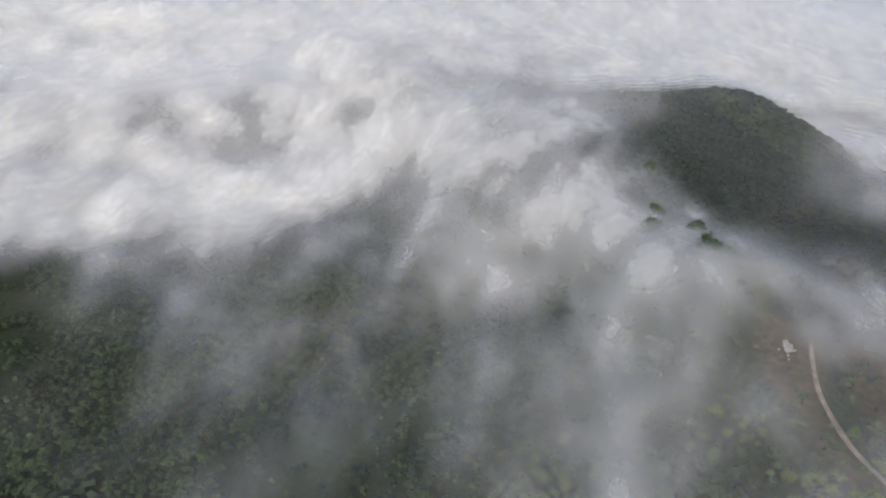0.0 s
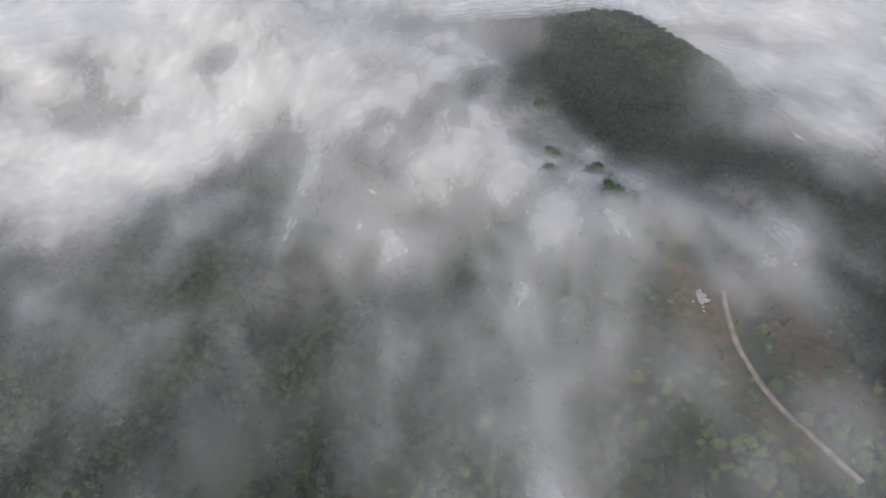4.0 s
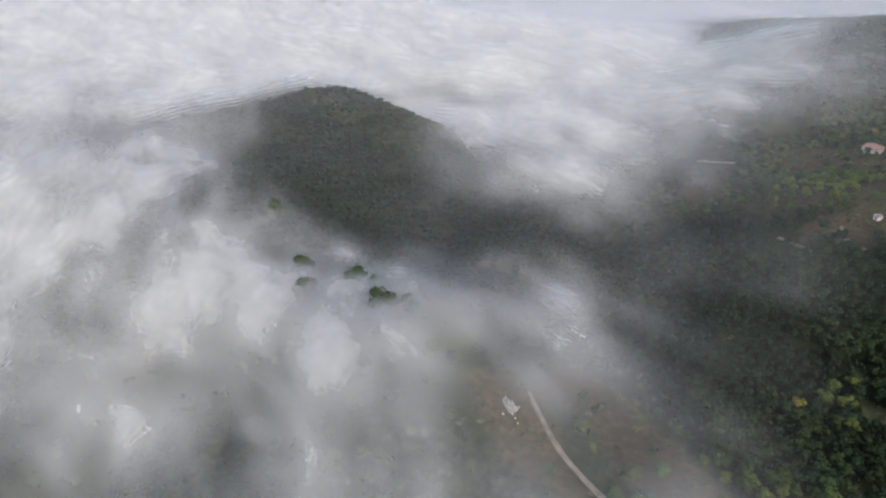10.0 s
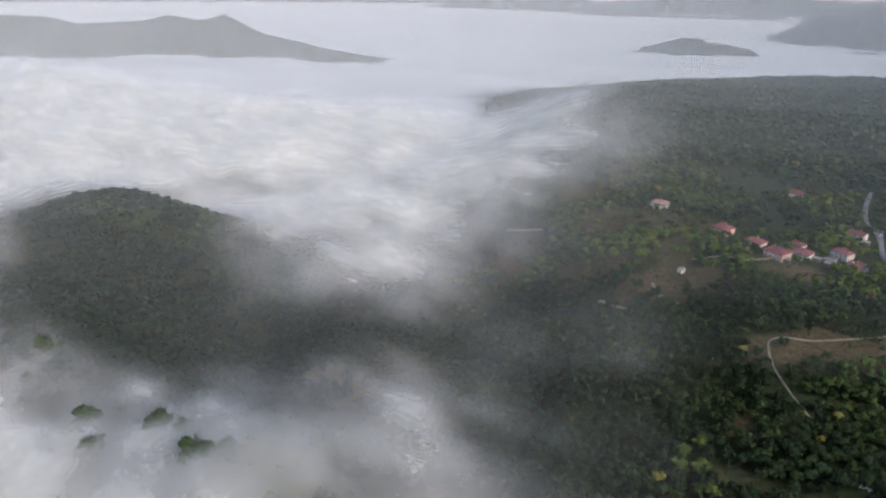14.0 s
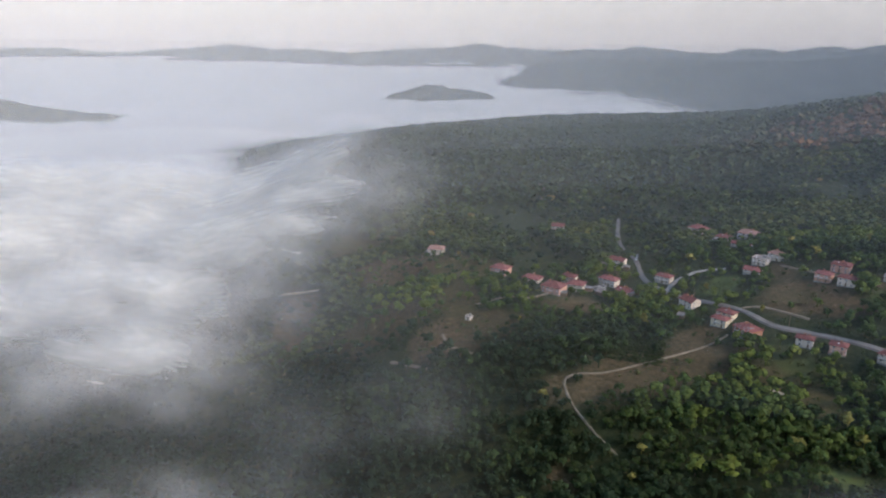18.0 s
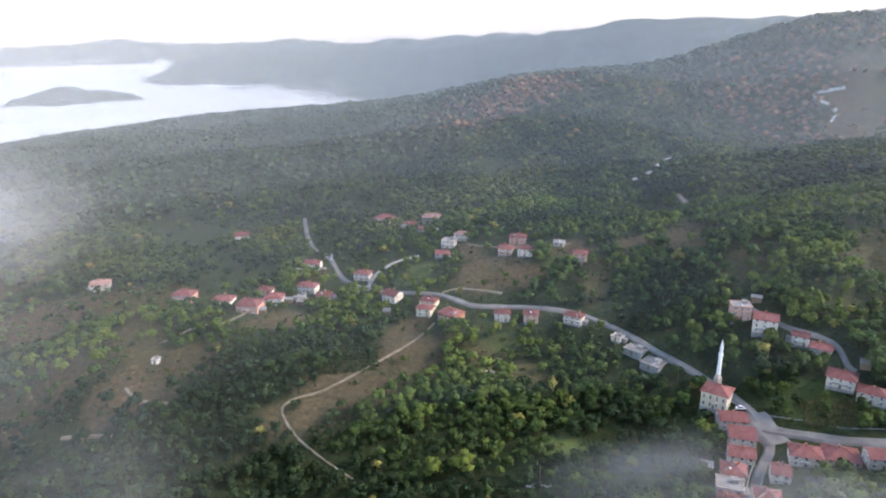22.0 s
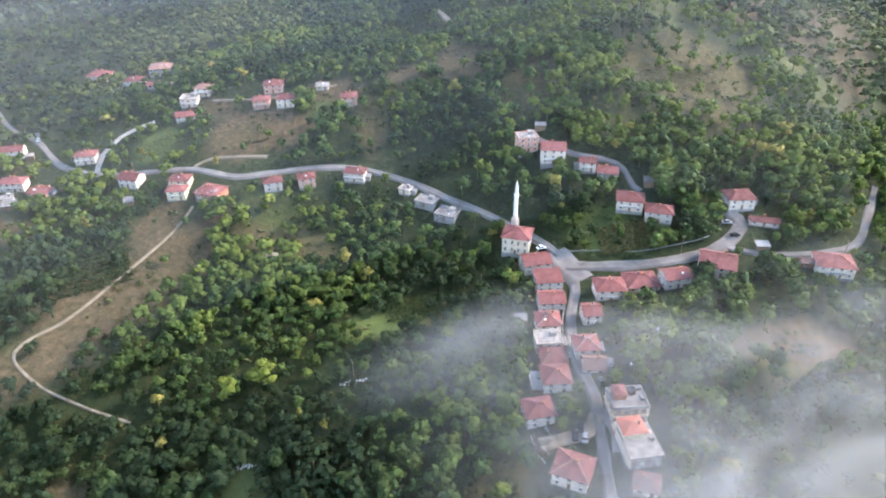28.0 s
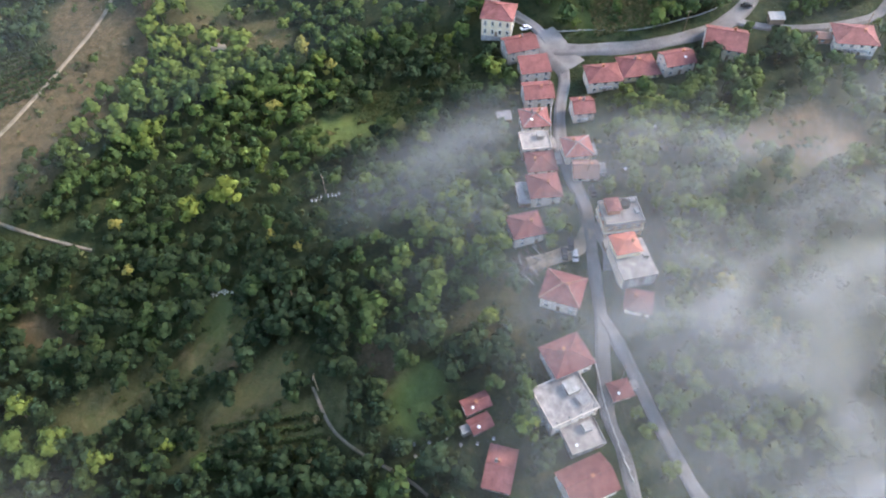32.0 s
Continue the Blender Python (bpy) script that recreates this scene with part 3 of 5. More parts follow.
# ---- buildings ----
def window_meshes(w, h):
    bm = box(bmesh.new(), 0, 0, -h / 2, w + 0.16, 0.1, 0.08)
    box(bm, 0, 0, h / 2 - 0.08, w + 0.16, 0.1, 0.08)
    for x in (-w / 2, 0, w / 2):
        box(bm, x, 0, -h / 2 + 0.08, 0.08, 0.1, h - 0.16)
    f = made("window_frame", bm, WHITE_PAINT)
    p = made("pane", box(bmesh.new(), 0, 0.01, -h / 2 + 0.04, w, 0.05, h - 0.08), GLASS)
    s = made("sill", box(bmesh.new(), 0, -0.06, -h / 2 - 0.09, w + 0.3, 0.24, 0.09), CONCRETE)
    return f, p, s


WINDOW = window_meshes(1.1, 1.1)
DOOR = made("door", box(bmesh.new(), 0, 0, 0, 1.0, 0.1, 2.05, 0.02), WOOD)
CHIMNEY = made("chimney", box(box(bmesh.new(), 0, 0, -0.6, 0.6, 0.6, 1.7), 0, 0, 1.1, 0.8, 0.8, 0.14), BRICK)
DISH = made("satellite_dish", tube(tube(bmesh.new(), 0, 0, 0, 0.03, 0.03, 0.7, 6), 0, 0, 0.6, 0.1, 0.42, 0.14, 10), WHITE_PAINT)
TANK = made("water_tank", box(tube(bmesh.new(), 0, 0, 0.5, 0.3, 0.3, 1.2, 10), 0, 0, 0, 0.8, 0.8, 0.5), METAL_SHEET)


def add_window(parent, x, y, z, turn, meshes=WINDOW):
    f = shared("window", meshes[0], parent, pose(x, y, z, 0, 0, turn))
    shared("pane", meshes[1], f)
    shared("sill", meshes[2], f)


def hip_roof(w, d, rise, over=0.6, thick=0.16):
    bm = bmesh.new()
    W, D = w / 2 + over, d / 2 + over
    low = [bm.verts.new((x, y, 0)) for x, y in ((-W, -D), (W, -D), (W, D), (-W, D))]
    top = [bm.verts.new((x, y, thick)) for x, y in ((-W, -D), (W, -D), (W, D), (-W, D))]
    if W >= D:
        a, b = bm.verts.new((-(W - D), 0, rise + thick)), bm.verts.new((max(W - D, 0.02), 0, rise + thick))
        fs = [(top[0], top[1], b, a), (top[1], top[2], b), (top[2], top[3], a, b), (top[3], top[0], a)]
    else:
        a, b = bm.verts.new((0, -(D - W), rise + thick)), bm.verts.new((0, D - W, rise + thick))
        fs = [(top[0], top[1], a), (top[1], top[2], b, a), (top[2], top[3], b), (top[3], top[0], a, b)]
    for f in fs:
        bm.faces.new(f)
    bm.faces.new(low[::-1])
    for i in range(4):
        j = (i + 1) % 4
        bm.faces.new((low[i], low[j], top[j], top[i]))
    hips = [(t.co.copy(), (a if (t.co - a.co).length < (t.co - b.co).length else b).co.copy()) for t in top] + [(a.co.copy(), b.co.copy())]
    return bm, hips


def gable_roof(w, d, rise, over=0.55, thick=0.16):
    bm = bmesh.new()
    W, D = w / 2 + over * 0.7, d / 2 + over
    drop = rise * over / (d / 2)
    prof = [(-D, -drop), (0, rise), (D, -drop), (D, -drop + thick), (0, rise + thick), (-D, -drop + thick)]
    ends = [[bm.verts.new((x, y, z)) for y, z in prof] for x in (-W, W)]
    for i in range(6):
        j = (i + 1) % 6
        bm.faces.new((ends[0][i], ends[0][j], ends[1][j], ends[1][i]))
    for e in ends:
        bm.faces.new((e[0], e[1], e[4], e[5]))
        bm.faces.new((e[1], e[2], e[3], e[4]))
    bmesh.ops.recalc_face_normals(bm, faces=bm.faces)
    return bm, [(Vector((-W, 0, rise + thick)), Vector((W, 0, rise + thick)))]


def cap_run(bm, a, b, r=0.14):
    v = b - a
    m = Matrix.Translation((a + b) / 2) @ v.to_track_quat("Z", "Y").to_matrix().to_4x4()
    bmesh.ops.create_cone(bm, cap_ends=True, segments=6, radius1=r, radius2=r, depth=v.length, matrix=m)


HOUSE_RNG = random.Random(5)
PLOTS = []  # centre and radius of what keeps trees away
TINTS = {"plaster_white": "white plaster", "plaster_cream": "cream plaster", "plaster_pink": "pink plaster", "concrete": "bare concrete", "hollow_brick": "hollow brick"}
ROOFS = {"roof_tiles": "red tiled", "roof_tiles_new": "bright orange tiled", "roof_tiles_faded": "faded brown tiled", "roof_sheet": "pale metal sheet", "grey_sheet": "grey flat"}


def house(x, y, yaw, w, d, floors, style, wall, roof, caps=None):
    rng = HOUSE_RNG
    w, d = w * 0.95, d * 1.0
    PLOTS.append((x, y, max(w, d) * 0.62 + 1.5))
    c, s = math.cos(radians(yaw)), math.sin(radians(yaw))
    corners = [land_at(x + c * u - s * v, y + s * u + c * v) for u in (-w / 2, 0, w / 2) for v in (-d / 2, 0, d / 2)]
    base = sum(corners) / 9 - 0.4
    deep = base - min(corners) + 0.8
    sizes = {1: "low", 2: "two-storey", 3: "three-storey"}
    shape = {"hip": "hipped", "gable": "gabled", "flat": "flat", "shed": "sloping", "unf": "half-finished", "unf2": "patched terrace"}[style]
    label = "%s village house, %s walls, %s %s roof" % (sizes[floors], TINTS[wall.name], ROOFS[roof.name], shape)
    h = 2.3 * floors
    t = thing("house", pose(x, y, base, 0, 0, yaw), label, "house", "houses of the village")
    part("plinth", box(bmesh.new(), 0, 0, -deep, w + 0.1, d + 0.1, deep + 0.12), CONCRETE, t)
    bm = box(bmesh.new(), 0, 0, 0.12, w, d, h - 0.12)
    rise = min(w, d) * 0.24
    if style == "gable":
        for e in (-1, 1):
            q = [bm.verts.new((e * (w / 2 - k), yy, zz)) for k in (0, 0.2) for yy, zz in ((-d / 2, h), (d / 2, h), (0, h + rise))]
            for f in ((0, 1, 2), (3, 4, 5), (0, 1, 4, 3), (1, 2, 5, 4), (2, 0, 3, 5)):
                bm.faces.new([q[i] for i in f])
        bmesh.ops.recalc_face_normals(bm, faces=bm.faces)
    part("wall", bm, wall, t)
    if floors > 1:
        part("floor_band", box(bmesh.new(), 0, 0, 2.22, w + 0.12, d + 0.12, 0.16), CONCRETE if wall is not PLASTER else PLASTER, t)
    hips = []
    if style in ("hip", "unf"):
        bm, hips = hip_roof(w, d, rise, 0.65)
    elif style == "gable":
        bm, hips = gable_roof(w, d, rise)
    elif style == "shed":
        bm = box(bmesh.new(), 0, 0, 0, w + 0.8, d + 0.8, 0.16)
        for v in bm.verts:
            v.co.z += (v.co.y + d / 2) * 0.14
    else:
        bm = box(bmesh.new(), 0, 0, 0, w + 0.7, d + 0.7, 0.22, 0.03)
    top = part("roof", bm, roof, t)
    top.location.z = h + (0.01 if style != "gable" else 0.02)
    if hips:
        bm = bmesh.new()
        for a, b in hips:
            if (a - b).length > 0.3:
                cap_run(bm, a, b, 0.16 if caps else 0.12)
        k = part("ridge_cap", bm, caps or roof, top)
    if style in ("flat", "unf2"):
        bm = bmesh.new()
        for px, py, sx, sy in ((0, -d / 2 - 0.2, w + 0.6, 0.16), (0, d / 2 + 0.2, w + 0.6, 0.16), (-w / 2 - 0.22, 0, 0.16, d + 0.2), (w / 2 + 0.22, 0, 0.16, d + 0.2)):
            box(bm, px, py, 0.22, sx, sy, 0.35)
        part("parapet", bm, wall, top)
        part("stair_hut", box(box(bmesh.new(), w * 0.2, d * 0.15, 0.22, w * 0.25, d * 0.3, 1.6), w * 0.2, d * 0.15, 1.82, w * 0.28, d * 0.34, 0.12), CONCRETE, top)
    if style in ("unf", "unf2"):
        bm = bmesh.new()
        for i in range(4):
            box(bm, -w * 0.4 + i * w * 0.27, -d * 0.46, 0.2, 0.3, 0.3, 1.1)
        part("bare_column", bm, CONCRETE, top)
        part("metal_patch", box(bmesh.new(), w * 0.3, -d * 0.2, rise * 0.55, w * 0.25, d * 0.3, 0.08), METAL_SHEET, top)
    if style in ("hip", "gable", "unf") and w > 6:
        for _ in range(rng.choice((1, 1, 2))):
            ch = shared("chimney", CHIMNEY, top, pose(rng.uniform(-0.25, 0.25) * w, rng.uniform(-0.12, 0.2) * d, rise * 0.75))
    if rng.random() < 0.2 and style != "shed":
        shared("satellite_dish", DISH, top, pose(rng.uniform(-0.3, 0.3) * w, -d * 0.25, rise * 0.45 if hips else 0.2, 30, 0, rng.uniform(-60, 60)))
    if rng.random() < 0.1 and hips:
        shared("water_tank", TANK, top, pose(rng.uniform(-0.2, 0.2) * w, d * 0.1, rise * 0.7))
    nf, ns = max(1, int(w / 2.9)), max(1, int(d / 3.2))
    for k in range(floors):
        z = 2.3 * k + 1.45
        for i in range(nf):
            xx = (i + 0.5) * w / nf - w / 2
            if not (k == 0 and i == nf // 2):
                add_window(t, xx, -d / 2 - 0.03, z, 0)
            if i % 2 == 0:
                add_window(t, xx, d / 2 + 0.03, z, 180)
        for i in range(ns):
            yy = (i + 0.5) * d / ns - d / 2
            add_window(t, -w / 2 - 0.03, yy, z, -90)
            if i == 0:
                add_window(t, w / 2 + 0.03, yy, z, 90)
    shared("door", DOOR, t, pose((nf // 2 + 0.5) * w / nf - w / 2, -d / 2 - 0.04, 0.12))
    if floors > 1 and rng.random() < 0.55:
        bw = w * rng.choice((0.4, 0.6, 1.0))
        b = part("balcony", box(bmesh.new(), 0, -d / 2 - 0.66, 2.24, bw, 1.25, 0.16), CONCRETE, t)
        bm = bmesh.new()
        for i in range(int(bw / 0.5) + 1):
            box(bm, -bw / 2 + 0.05 + i * (bw - 0.1) / int(bw / 0.5), -d / 2 - 1.24, 2.4, 0.05, 0.05, 0.85)
        box(bm, 0, -d / 2 - 1.24, 3.24, bw, 0.08, 0.07)
        part("railing", bm, WHITE_PAINT, b)
    if rng.random() < 0.4:
        e = rng.choice((-1, 1))
        a = part("lean_to", box(bmesh.new(), e * (w / 2 + 1.25), d * 0.1, -deep, 2.4, d * 0.6, deep + 2.1), CONCRETE, t)
        bm = box(bmesh.new(), e * (w / 2 + 1.3), d * 0.1, 2.12, 2.7, d * 0.66, 0.1)
        part("lean_to_roof", bm, METAL_SHEET if rng.random() < 0.5 else GREY_SHEET, a)
    return t


house(270.9, 522.2, -61, 14.0, 9.8, 2, "hip", PLASTER, ROOF_RED)
house(270.5, 482.7, -53, 10.8, 7.6, 2, "hip", PLASTER, ROOF_RED)
house(290.4, 484.4, -48, 13.5, 10.8, 2, "hip", CONCRETE, ROOF_BROWN)
house(291.6, 465.1, -53, 6.8, 6.1, 1, "gable", CONCRETE, ROOF_BROWN)
house(271.4, 460.1, -53, 14.0, 4.9, 1, "gable", PLASTER, ROOF_RED)
house(261.0, 418.0, -53, 9.4, 7.5, 2, "flat", PLASTER, GREY_SHEET)
house(272.0, 418.8, -63, 8.8, 7.1, 2, "hip", PLASTER, ROOF_BROWN)
house(251.1, 409.8, -45, 11.2, 6.7, 1, "gable", PLASTER, ROOF_RED)
house(289.1, 380.2, -50, 10.4, 7.8, 2, "hip", PINK, ROOF_RED)
house(275.0, 375.3, -53, 8.8, 7.0, 2, "hip", PINK, ROOF_RED)
house(281.8, 364.0, -51, 9.4, 7.0, 2, "hip", PLASTER, ROOF_RED)
house(302.3, 355.7, -53, 6.9, 5.5, 1, "gable", PLASTER, GREY_SHEET)
house(299.9, 334.8, -49, 8.5, 6.8, 2, "hip", PINK, ROOF_RED)
house(184.9, 471.1, -43, 11.2, 6.7, 2, "gable", PLASTER, ROOF_RED)
house(202.3, 431.8, -49, 10.5, 6.8, 2, "hip", PLASTER, ROOF_RED)
house(168.9, 443.7, -51, 12.5, 7.5, 2, "hip", PLASTER, ROOF_RED)
house(173.3, 427.8, -63, 10.1, 7.1, 1, "hip", PINK, ROOF_RED)
house(201.4, 392.4, -69, 10.2, 8.2, 2, "gable", PLASTER, ROOF_RED)
house(211.7, 367.5, -57, 9.8, 6.8, 2, "hip", CREAM, ROOF_RED)
house(205.5, 362.7, -53, 9.0, 6.3, 2, "hip", CREAM, ROOF_RED)
house(213.5, 347.8, -75, 12.3, 9.9, 2, "unf", BRICK, ROOF_RED)
house(234.7, 328.5, -41, 8.7, 6.1, 2, "hip", PLASTER, ROOF_RED)
house(245.5, 316.6, -43, 8.1, 6.5, 2, "hip", PINK, ROOF_RED)
house(260.8, 298.7, -65, 10.3, 6.2, 2, "hip", PLASTER, ROOF_RED)
house(266.1, 272.2, -81, 5.6, 4.5, 1, "flat", PLASTER, GREY_SHEET)
house(265.0, 259.3, -81, 9.8, 6.9, 1, "flat", CONCRETE, GREY_SHEET)
house(263.4, 246.6, -81, 10.1, 8.1, 1, "flat", CONCRETE, GREY_SHEET)
house(305.9, 230.6, -45, 9.5, 7.6, 3, "flat", PINK, GREY_SHEET)
house(304.3, 216.0, -61, 11.4, 9.1, 3, "gable", PLASTER, ROOF_RED)
house(305.7, 199.1, -67, 7.5, 5.3, 2, "gable", PLASTER, ROOF_RED)
house(307.0, 189.9, -71, 9.1, 7.3, 1, "hip", CONCRETE, ROOF_RED)
house(296.2, 174.5, -69, 11.3, 9.0, 2, "hip", PLASTER, ROOF_RED)
house(295.7, 161.4, -71, 11.2, 7.8, 2, "hip", PLASTER, ROOF_RED)
house(318.9, 135.9, -53, 11.2, 9.0, 2, "hip", PLASTER, ROOF_RED)
house(313.8, 123.4, -71, 12.1, 4.2, 1, "gable", PLASTER, ROOF_RED)
house(248.6, 162.1, -53, 11.3, 8.5, 2, "hip", PLASTER, ROOF_RED)
house(258.6, 153.5, -51, 12.5, 10.0, 1, "hip", CREAM, ROOF_RED)
house(265.0, 142.8, -45, 10.6, 7.4, 2, "gable", PLASTER, ROOF_RED)
house(280.5, 131.7, -75, 14.0, 11.9, 2, "gable", CREAM, ROOF_RED)
house(303.1, 94.4, -67, 13.7, 10.3, 2, "hip", PLASTER, ROOF_RED)
house(300.8, 102.3, -63, 6.6, 3.3, 1, "gable", BRICK, ROOF_BROWN)
house(252.2, 195.6, -43, 11.9, 8.4, 2, "gable", PLASTER, ROOF_RED)
house(244.5, 185.7, -51, 10.6, 8.0, 2, "shed", PLASTER, ROOF_RED)
house(234.0, 179.1, -53, 10.2, 8.2, 2, "gable", PLASTER, ROOF_RED)
house(220.7, 173.6, -53, 8.8, 8.0, 2, "hip", PLASTER, ROOF_RED, caps=METAL_SHEET)
house(210.2, 168.2, -53, 9.3, 7.4, 2, "flat", PLASTER, GREY_SHEET)
house(204.3, 163.2, -53, 8.7, 7.8, 1, "hip", PLASTER, ROOF_RED)
house(192.7, 156.6, -53, 9.0, 8.5, 2, "hip", PLASTER, ROOF_RED)
house(189.1, 161.4, -53, 3.6, 5.7, 1, "flat", PLASTER, GREY_SHEET)
house(176.9, 154.5, -45, 8.9, 7.6, 2, "hip", PLASTER, ROOF_RED)
house(231.6, 161.8, -53, 6.8, 7.4, 2, "gable", PLASTER, ROOF_RED)
house(212.2, 155.0, -53, 8.3, 7.5, 2, "hip", PLASTER, ROOF_RED, caps=METAL_SHEET)
house(206.2, 149.2, -61, 7.7, 7.0, 1, "gable", PLASTER, ROOF_BROWN)
house(163.6, 136.3, -78, 10.4, 8.9, 2, "hip", PLASTER, ROOF_RED, caps=ROOF_BROWN)
house(147.5, 127.3, -35, 10.7, 8.6, 2, "hip", PLASTER, ROOF_RED)
house(137.5, 122.8, -35, 13.4, 10.8, 2, "unf2", PLASTER, GREY_SHEET)
house(132.7, 115.4, -39, 9.1, 7.3, 1, "flat", CONCRETE, GREY_SHEET)
house(123.1, 109.6, -35, 12.5, 8.7, 2, "gable", PLASTER, ROOF_RED)
house(126.8, 142.0, -35, 7.0, 3.5, 1, "gable", PLASTER, ROOF_RED)
house(122.9, 138.5, -33, 5.5, 3.3, 1, "gable", CONCRETE, ROOF_RED)
house(115.7, 128.9, -73, 6.8, 10.2, 1, "gable", PLASTER, ROOF_RED)
house(171.1, 117.6, -73, 6.7, 6.1, 1, "hip", PLASTER, ROOF_RED)
house(147.4, 112.0, -43, 4.9, 3.9, 1, "hip", PINK, ROOF_RED)
house(59.1, 519.6, -20, 12.1, 9.0, 2, "hip", PLASTER, ROOF_BROWN)
house(98.1, 466.0, -42, 12.4, 9.3, 2, "hip", PINK, ROOF_RED)
house(117.7, 453.2, -40, 12.2, 8.6, 1, "hip", PLASTER, ROOF_RED)
house(128.0, 436.5, -42, 14.0, 11.2, 2, "hip", PINK, ROOF_RED)
house(142.8, 450.3, -40, 9.4, 7.5, 2, "hip", PLASTER, ROOF_RED)
house(144.1, 439.1, -34, 11.4, 9.1, 2, "hip", PLASTER, ROOF_RED)
house(165.0, 556.4, -20, 10.8, 7.5, 2, "gable", PLASTER, ROOF_RED)
house(66.6, 409.2, -40, 3.6, 3.2, 1, "flat", PLASTER, GREY_SHEET)
house(160.5, 435.4, -30, 5.5, 5.0, 1, "flat", CONCRETE, GREY_SHEET)
house(173.7, 428.9, -38, 8.5, 6.8, 1, "gable", PLASTER, ROOF_RED)


def rubble_heap(x, y):
    """A low bank of pale broken stone beside the track."""
    rng = random.Random(21)
    t = thing("rubble_heap", pose(x, y, land_at(x, y), 0, 0, -40), "low heap of pale broken stone beside the track", "rubble")
    bm = bmesh.new()
    bmesh.ops.create_icosphere(bm, subdivisions=3, radius=1.0)
    for v in bm.verts:
        k = 1 + 0.35 * noise.noise(v.co * 2.3)
        v.co = Vector((v.co.x * 4.0 * k, v.co.y * 1.6 * k, max(v.co.z * 1.3 * k, -0.8)))
    part("bank", bm, GRAVEL, t)
    stones = []
    for i in range(4):
        bm = bmesh.new()
        bmesh.ops.create_icosphere(bm, subdivisions=1, radius=0.5)
        for v in bm.verts:
            v.co = Vector((v.co.x * rng.uniform(0.7, 1.3), v.co.y * rng.uniform(0.7, 1.2), v.co.z * rng.uniform(0.5, 1.0)))
        stones.append(made("stone", bm, GRAVEL))
    for i in range(34):
        dx, dy = rng.gauss(0, 3.4), rng.gauss(0, 1.6)
        top = 1.2 * max(0.0, 1 - (dx / 5.2) ** 2 - (dy / 2.2) ** 2) ** 0.5
        shared("stone", rng.choice(stones), t, pose(dx, dy, top + 0.1, 0, 0, rng.uniform(0, 360)))
    return t


def mosque(x, y, yaw):
    w, d, h = 11.0, 10.0, 7.6
    PLOTS.append((x, y, 9))
    base = land_at(x, y)
    t = thing("mosque", pose(x, y, base, 0, 0, yaw), "cream village mosque with a red hipped tile roof", "mosque")
    part("plinth", box(bmesh.new(), 0, 0, -5, w + 0.2, d + 0.2, 5.3), CONCRETE, t)
    part("wall", box(bmesh.new(), 0, 0, 0.3, w, d, h - 0.3), CREAM, t)
    bm, hips = hip_roof(w, d, 2.6, 0.7)
    top = part("roof", bm, ROOF_RED, t)
    top.location.z = h + 0.01
    bm = bmesh.new()
    for a, b in hips:
        cap_run(bm, a, b)
    part("ridge_cap", bm, ROOF_RED, top)
    part("cornice", box(bmesh.new(), 0, 0, h - 0.3, w + 0.5, d + 0.5, 0.28), PLASTER, t)
    tall = window_meshes(0.9, 1.9)
    for i in range(4):
        for z in (2.2, 5.6):
            xx = (i + 0.5) * w / 4 - w / 2
            add_window(t, xx, -d / 2 - 0.03, z, 0, tall)
            add_window(t, -w / 2 - 0.03, xx * 0.9, z, -90, tall)
            add_window(t, w / 2 + 0.03, xx * 0.9, z, 90, tall)
    shared("door", DOOR, t, pose(0, -d / 2 - 0.04, 0.3))
    return t


def minaret(x, y, top_z):
    base = land_at(x, y)
    h = top_z - base
    PLOTS.append((x, y, 3))
    t = thing("minaret", pose(x, y, base), "slender white minaret with one balcony and pointed cap", "minaret")
    part("base", box(bmesh.new(), 0, 0, -2, 2.6, 2.6, 6.5, 0.1), PLASTER, t)
    part("transition", tube(bmesh.new(), 0, 0, 4.5, 1.45, 0.95, 1.6, 12), PLASTER, t)
    part("shaft", tube(bmesh.new(), 0, 0, 6.1, 0.92, 0.82, h * 0.66 - 6.1, 16), WHITE_PAINT, t)
    b = part("balcony", tube(bmesh.new(), 0, 0, h * 0.66 - 0.6, 0.84, 1.15, 0.6, 16), WHITE_PAINT, t)
    bm = bmesh.new()
    for i in range(16):
        a = i * math.tau / 16
        box(bm, 1.1 * math.cos(a), 1.1 * math.sin(a), h * 0.66, 0.08, 0.08, 0.95)
    tube(bm, 0, 0, h * 0.66 + 0.95, 1.16, 1.16, 0.07, 16)
    part("railing", bm, WHITE_PAINT, b)
    part("upper_shaft", tube(bmesh.new(), 0, 0, h * 0.66, 0.74, 0.7, h * 0.14, 16), WHITE_PAINT, t)
    cap = part("cap", tube(tube(bmesh.new(), 0, 0, h * 0.8, 0.9, 0.85, 0.15, 16), 0, 0, h * 0.8 + 0.15, 0.84, 0.03, h * 0.185, 16), WHITE_PAINT, t)
    part("finial", tube(bmesh.new(), 0, 0, h * 0.985, 0.07, 0.02, h * 0.03, 6), METAL_SHEET, cap)
    return t


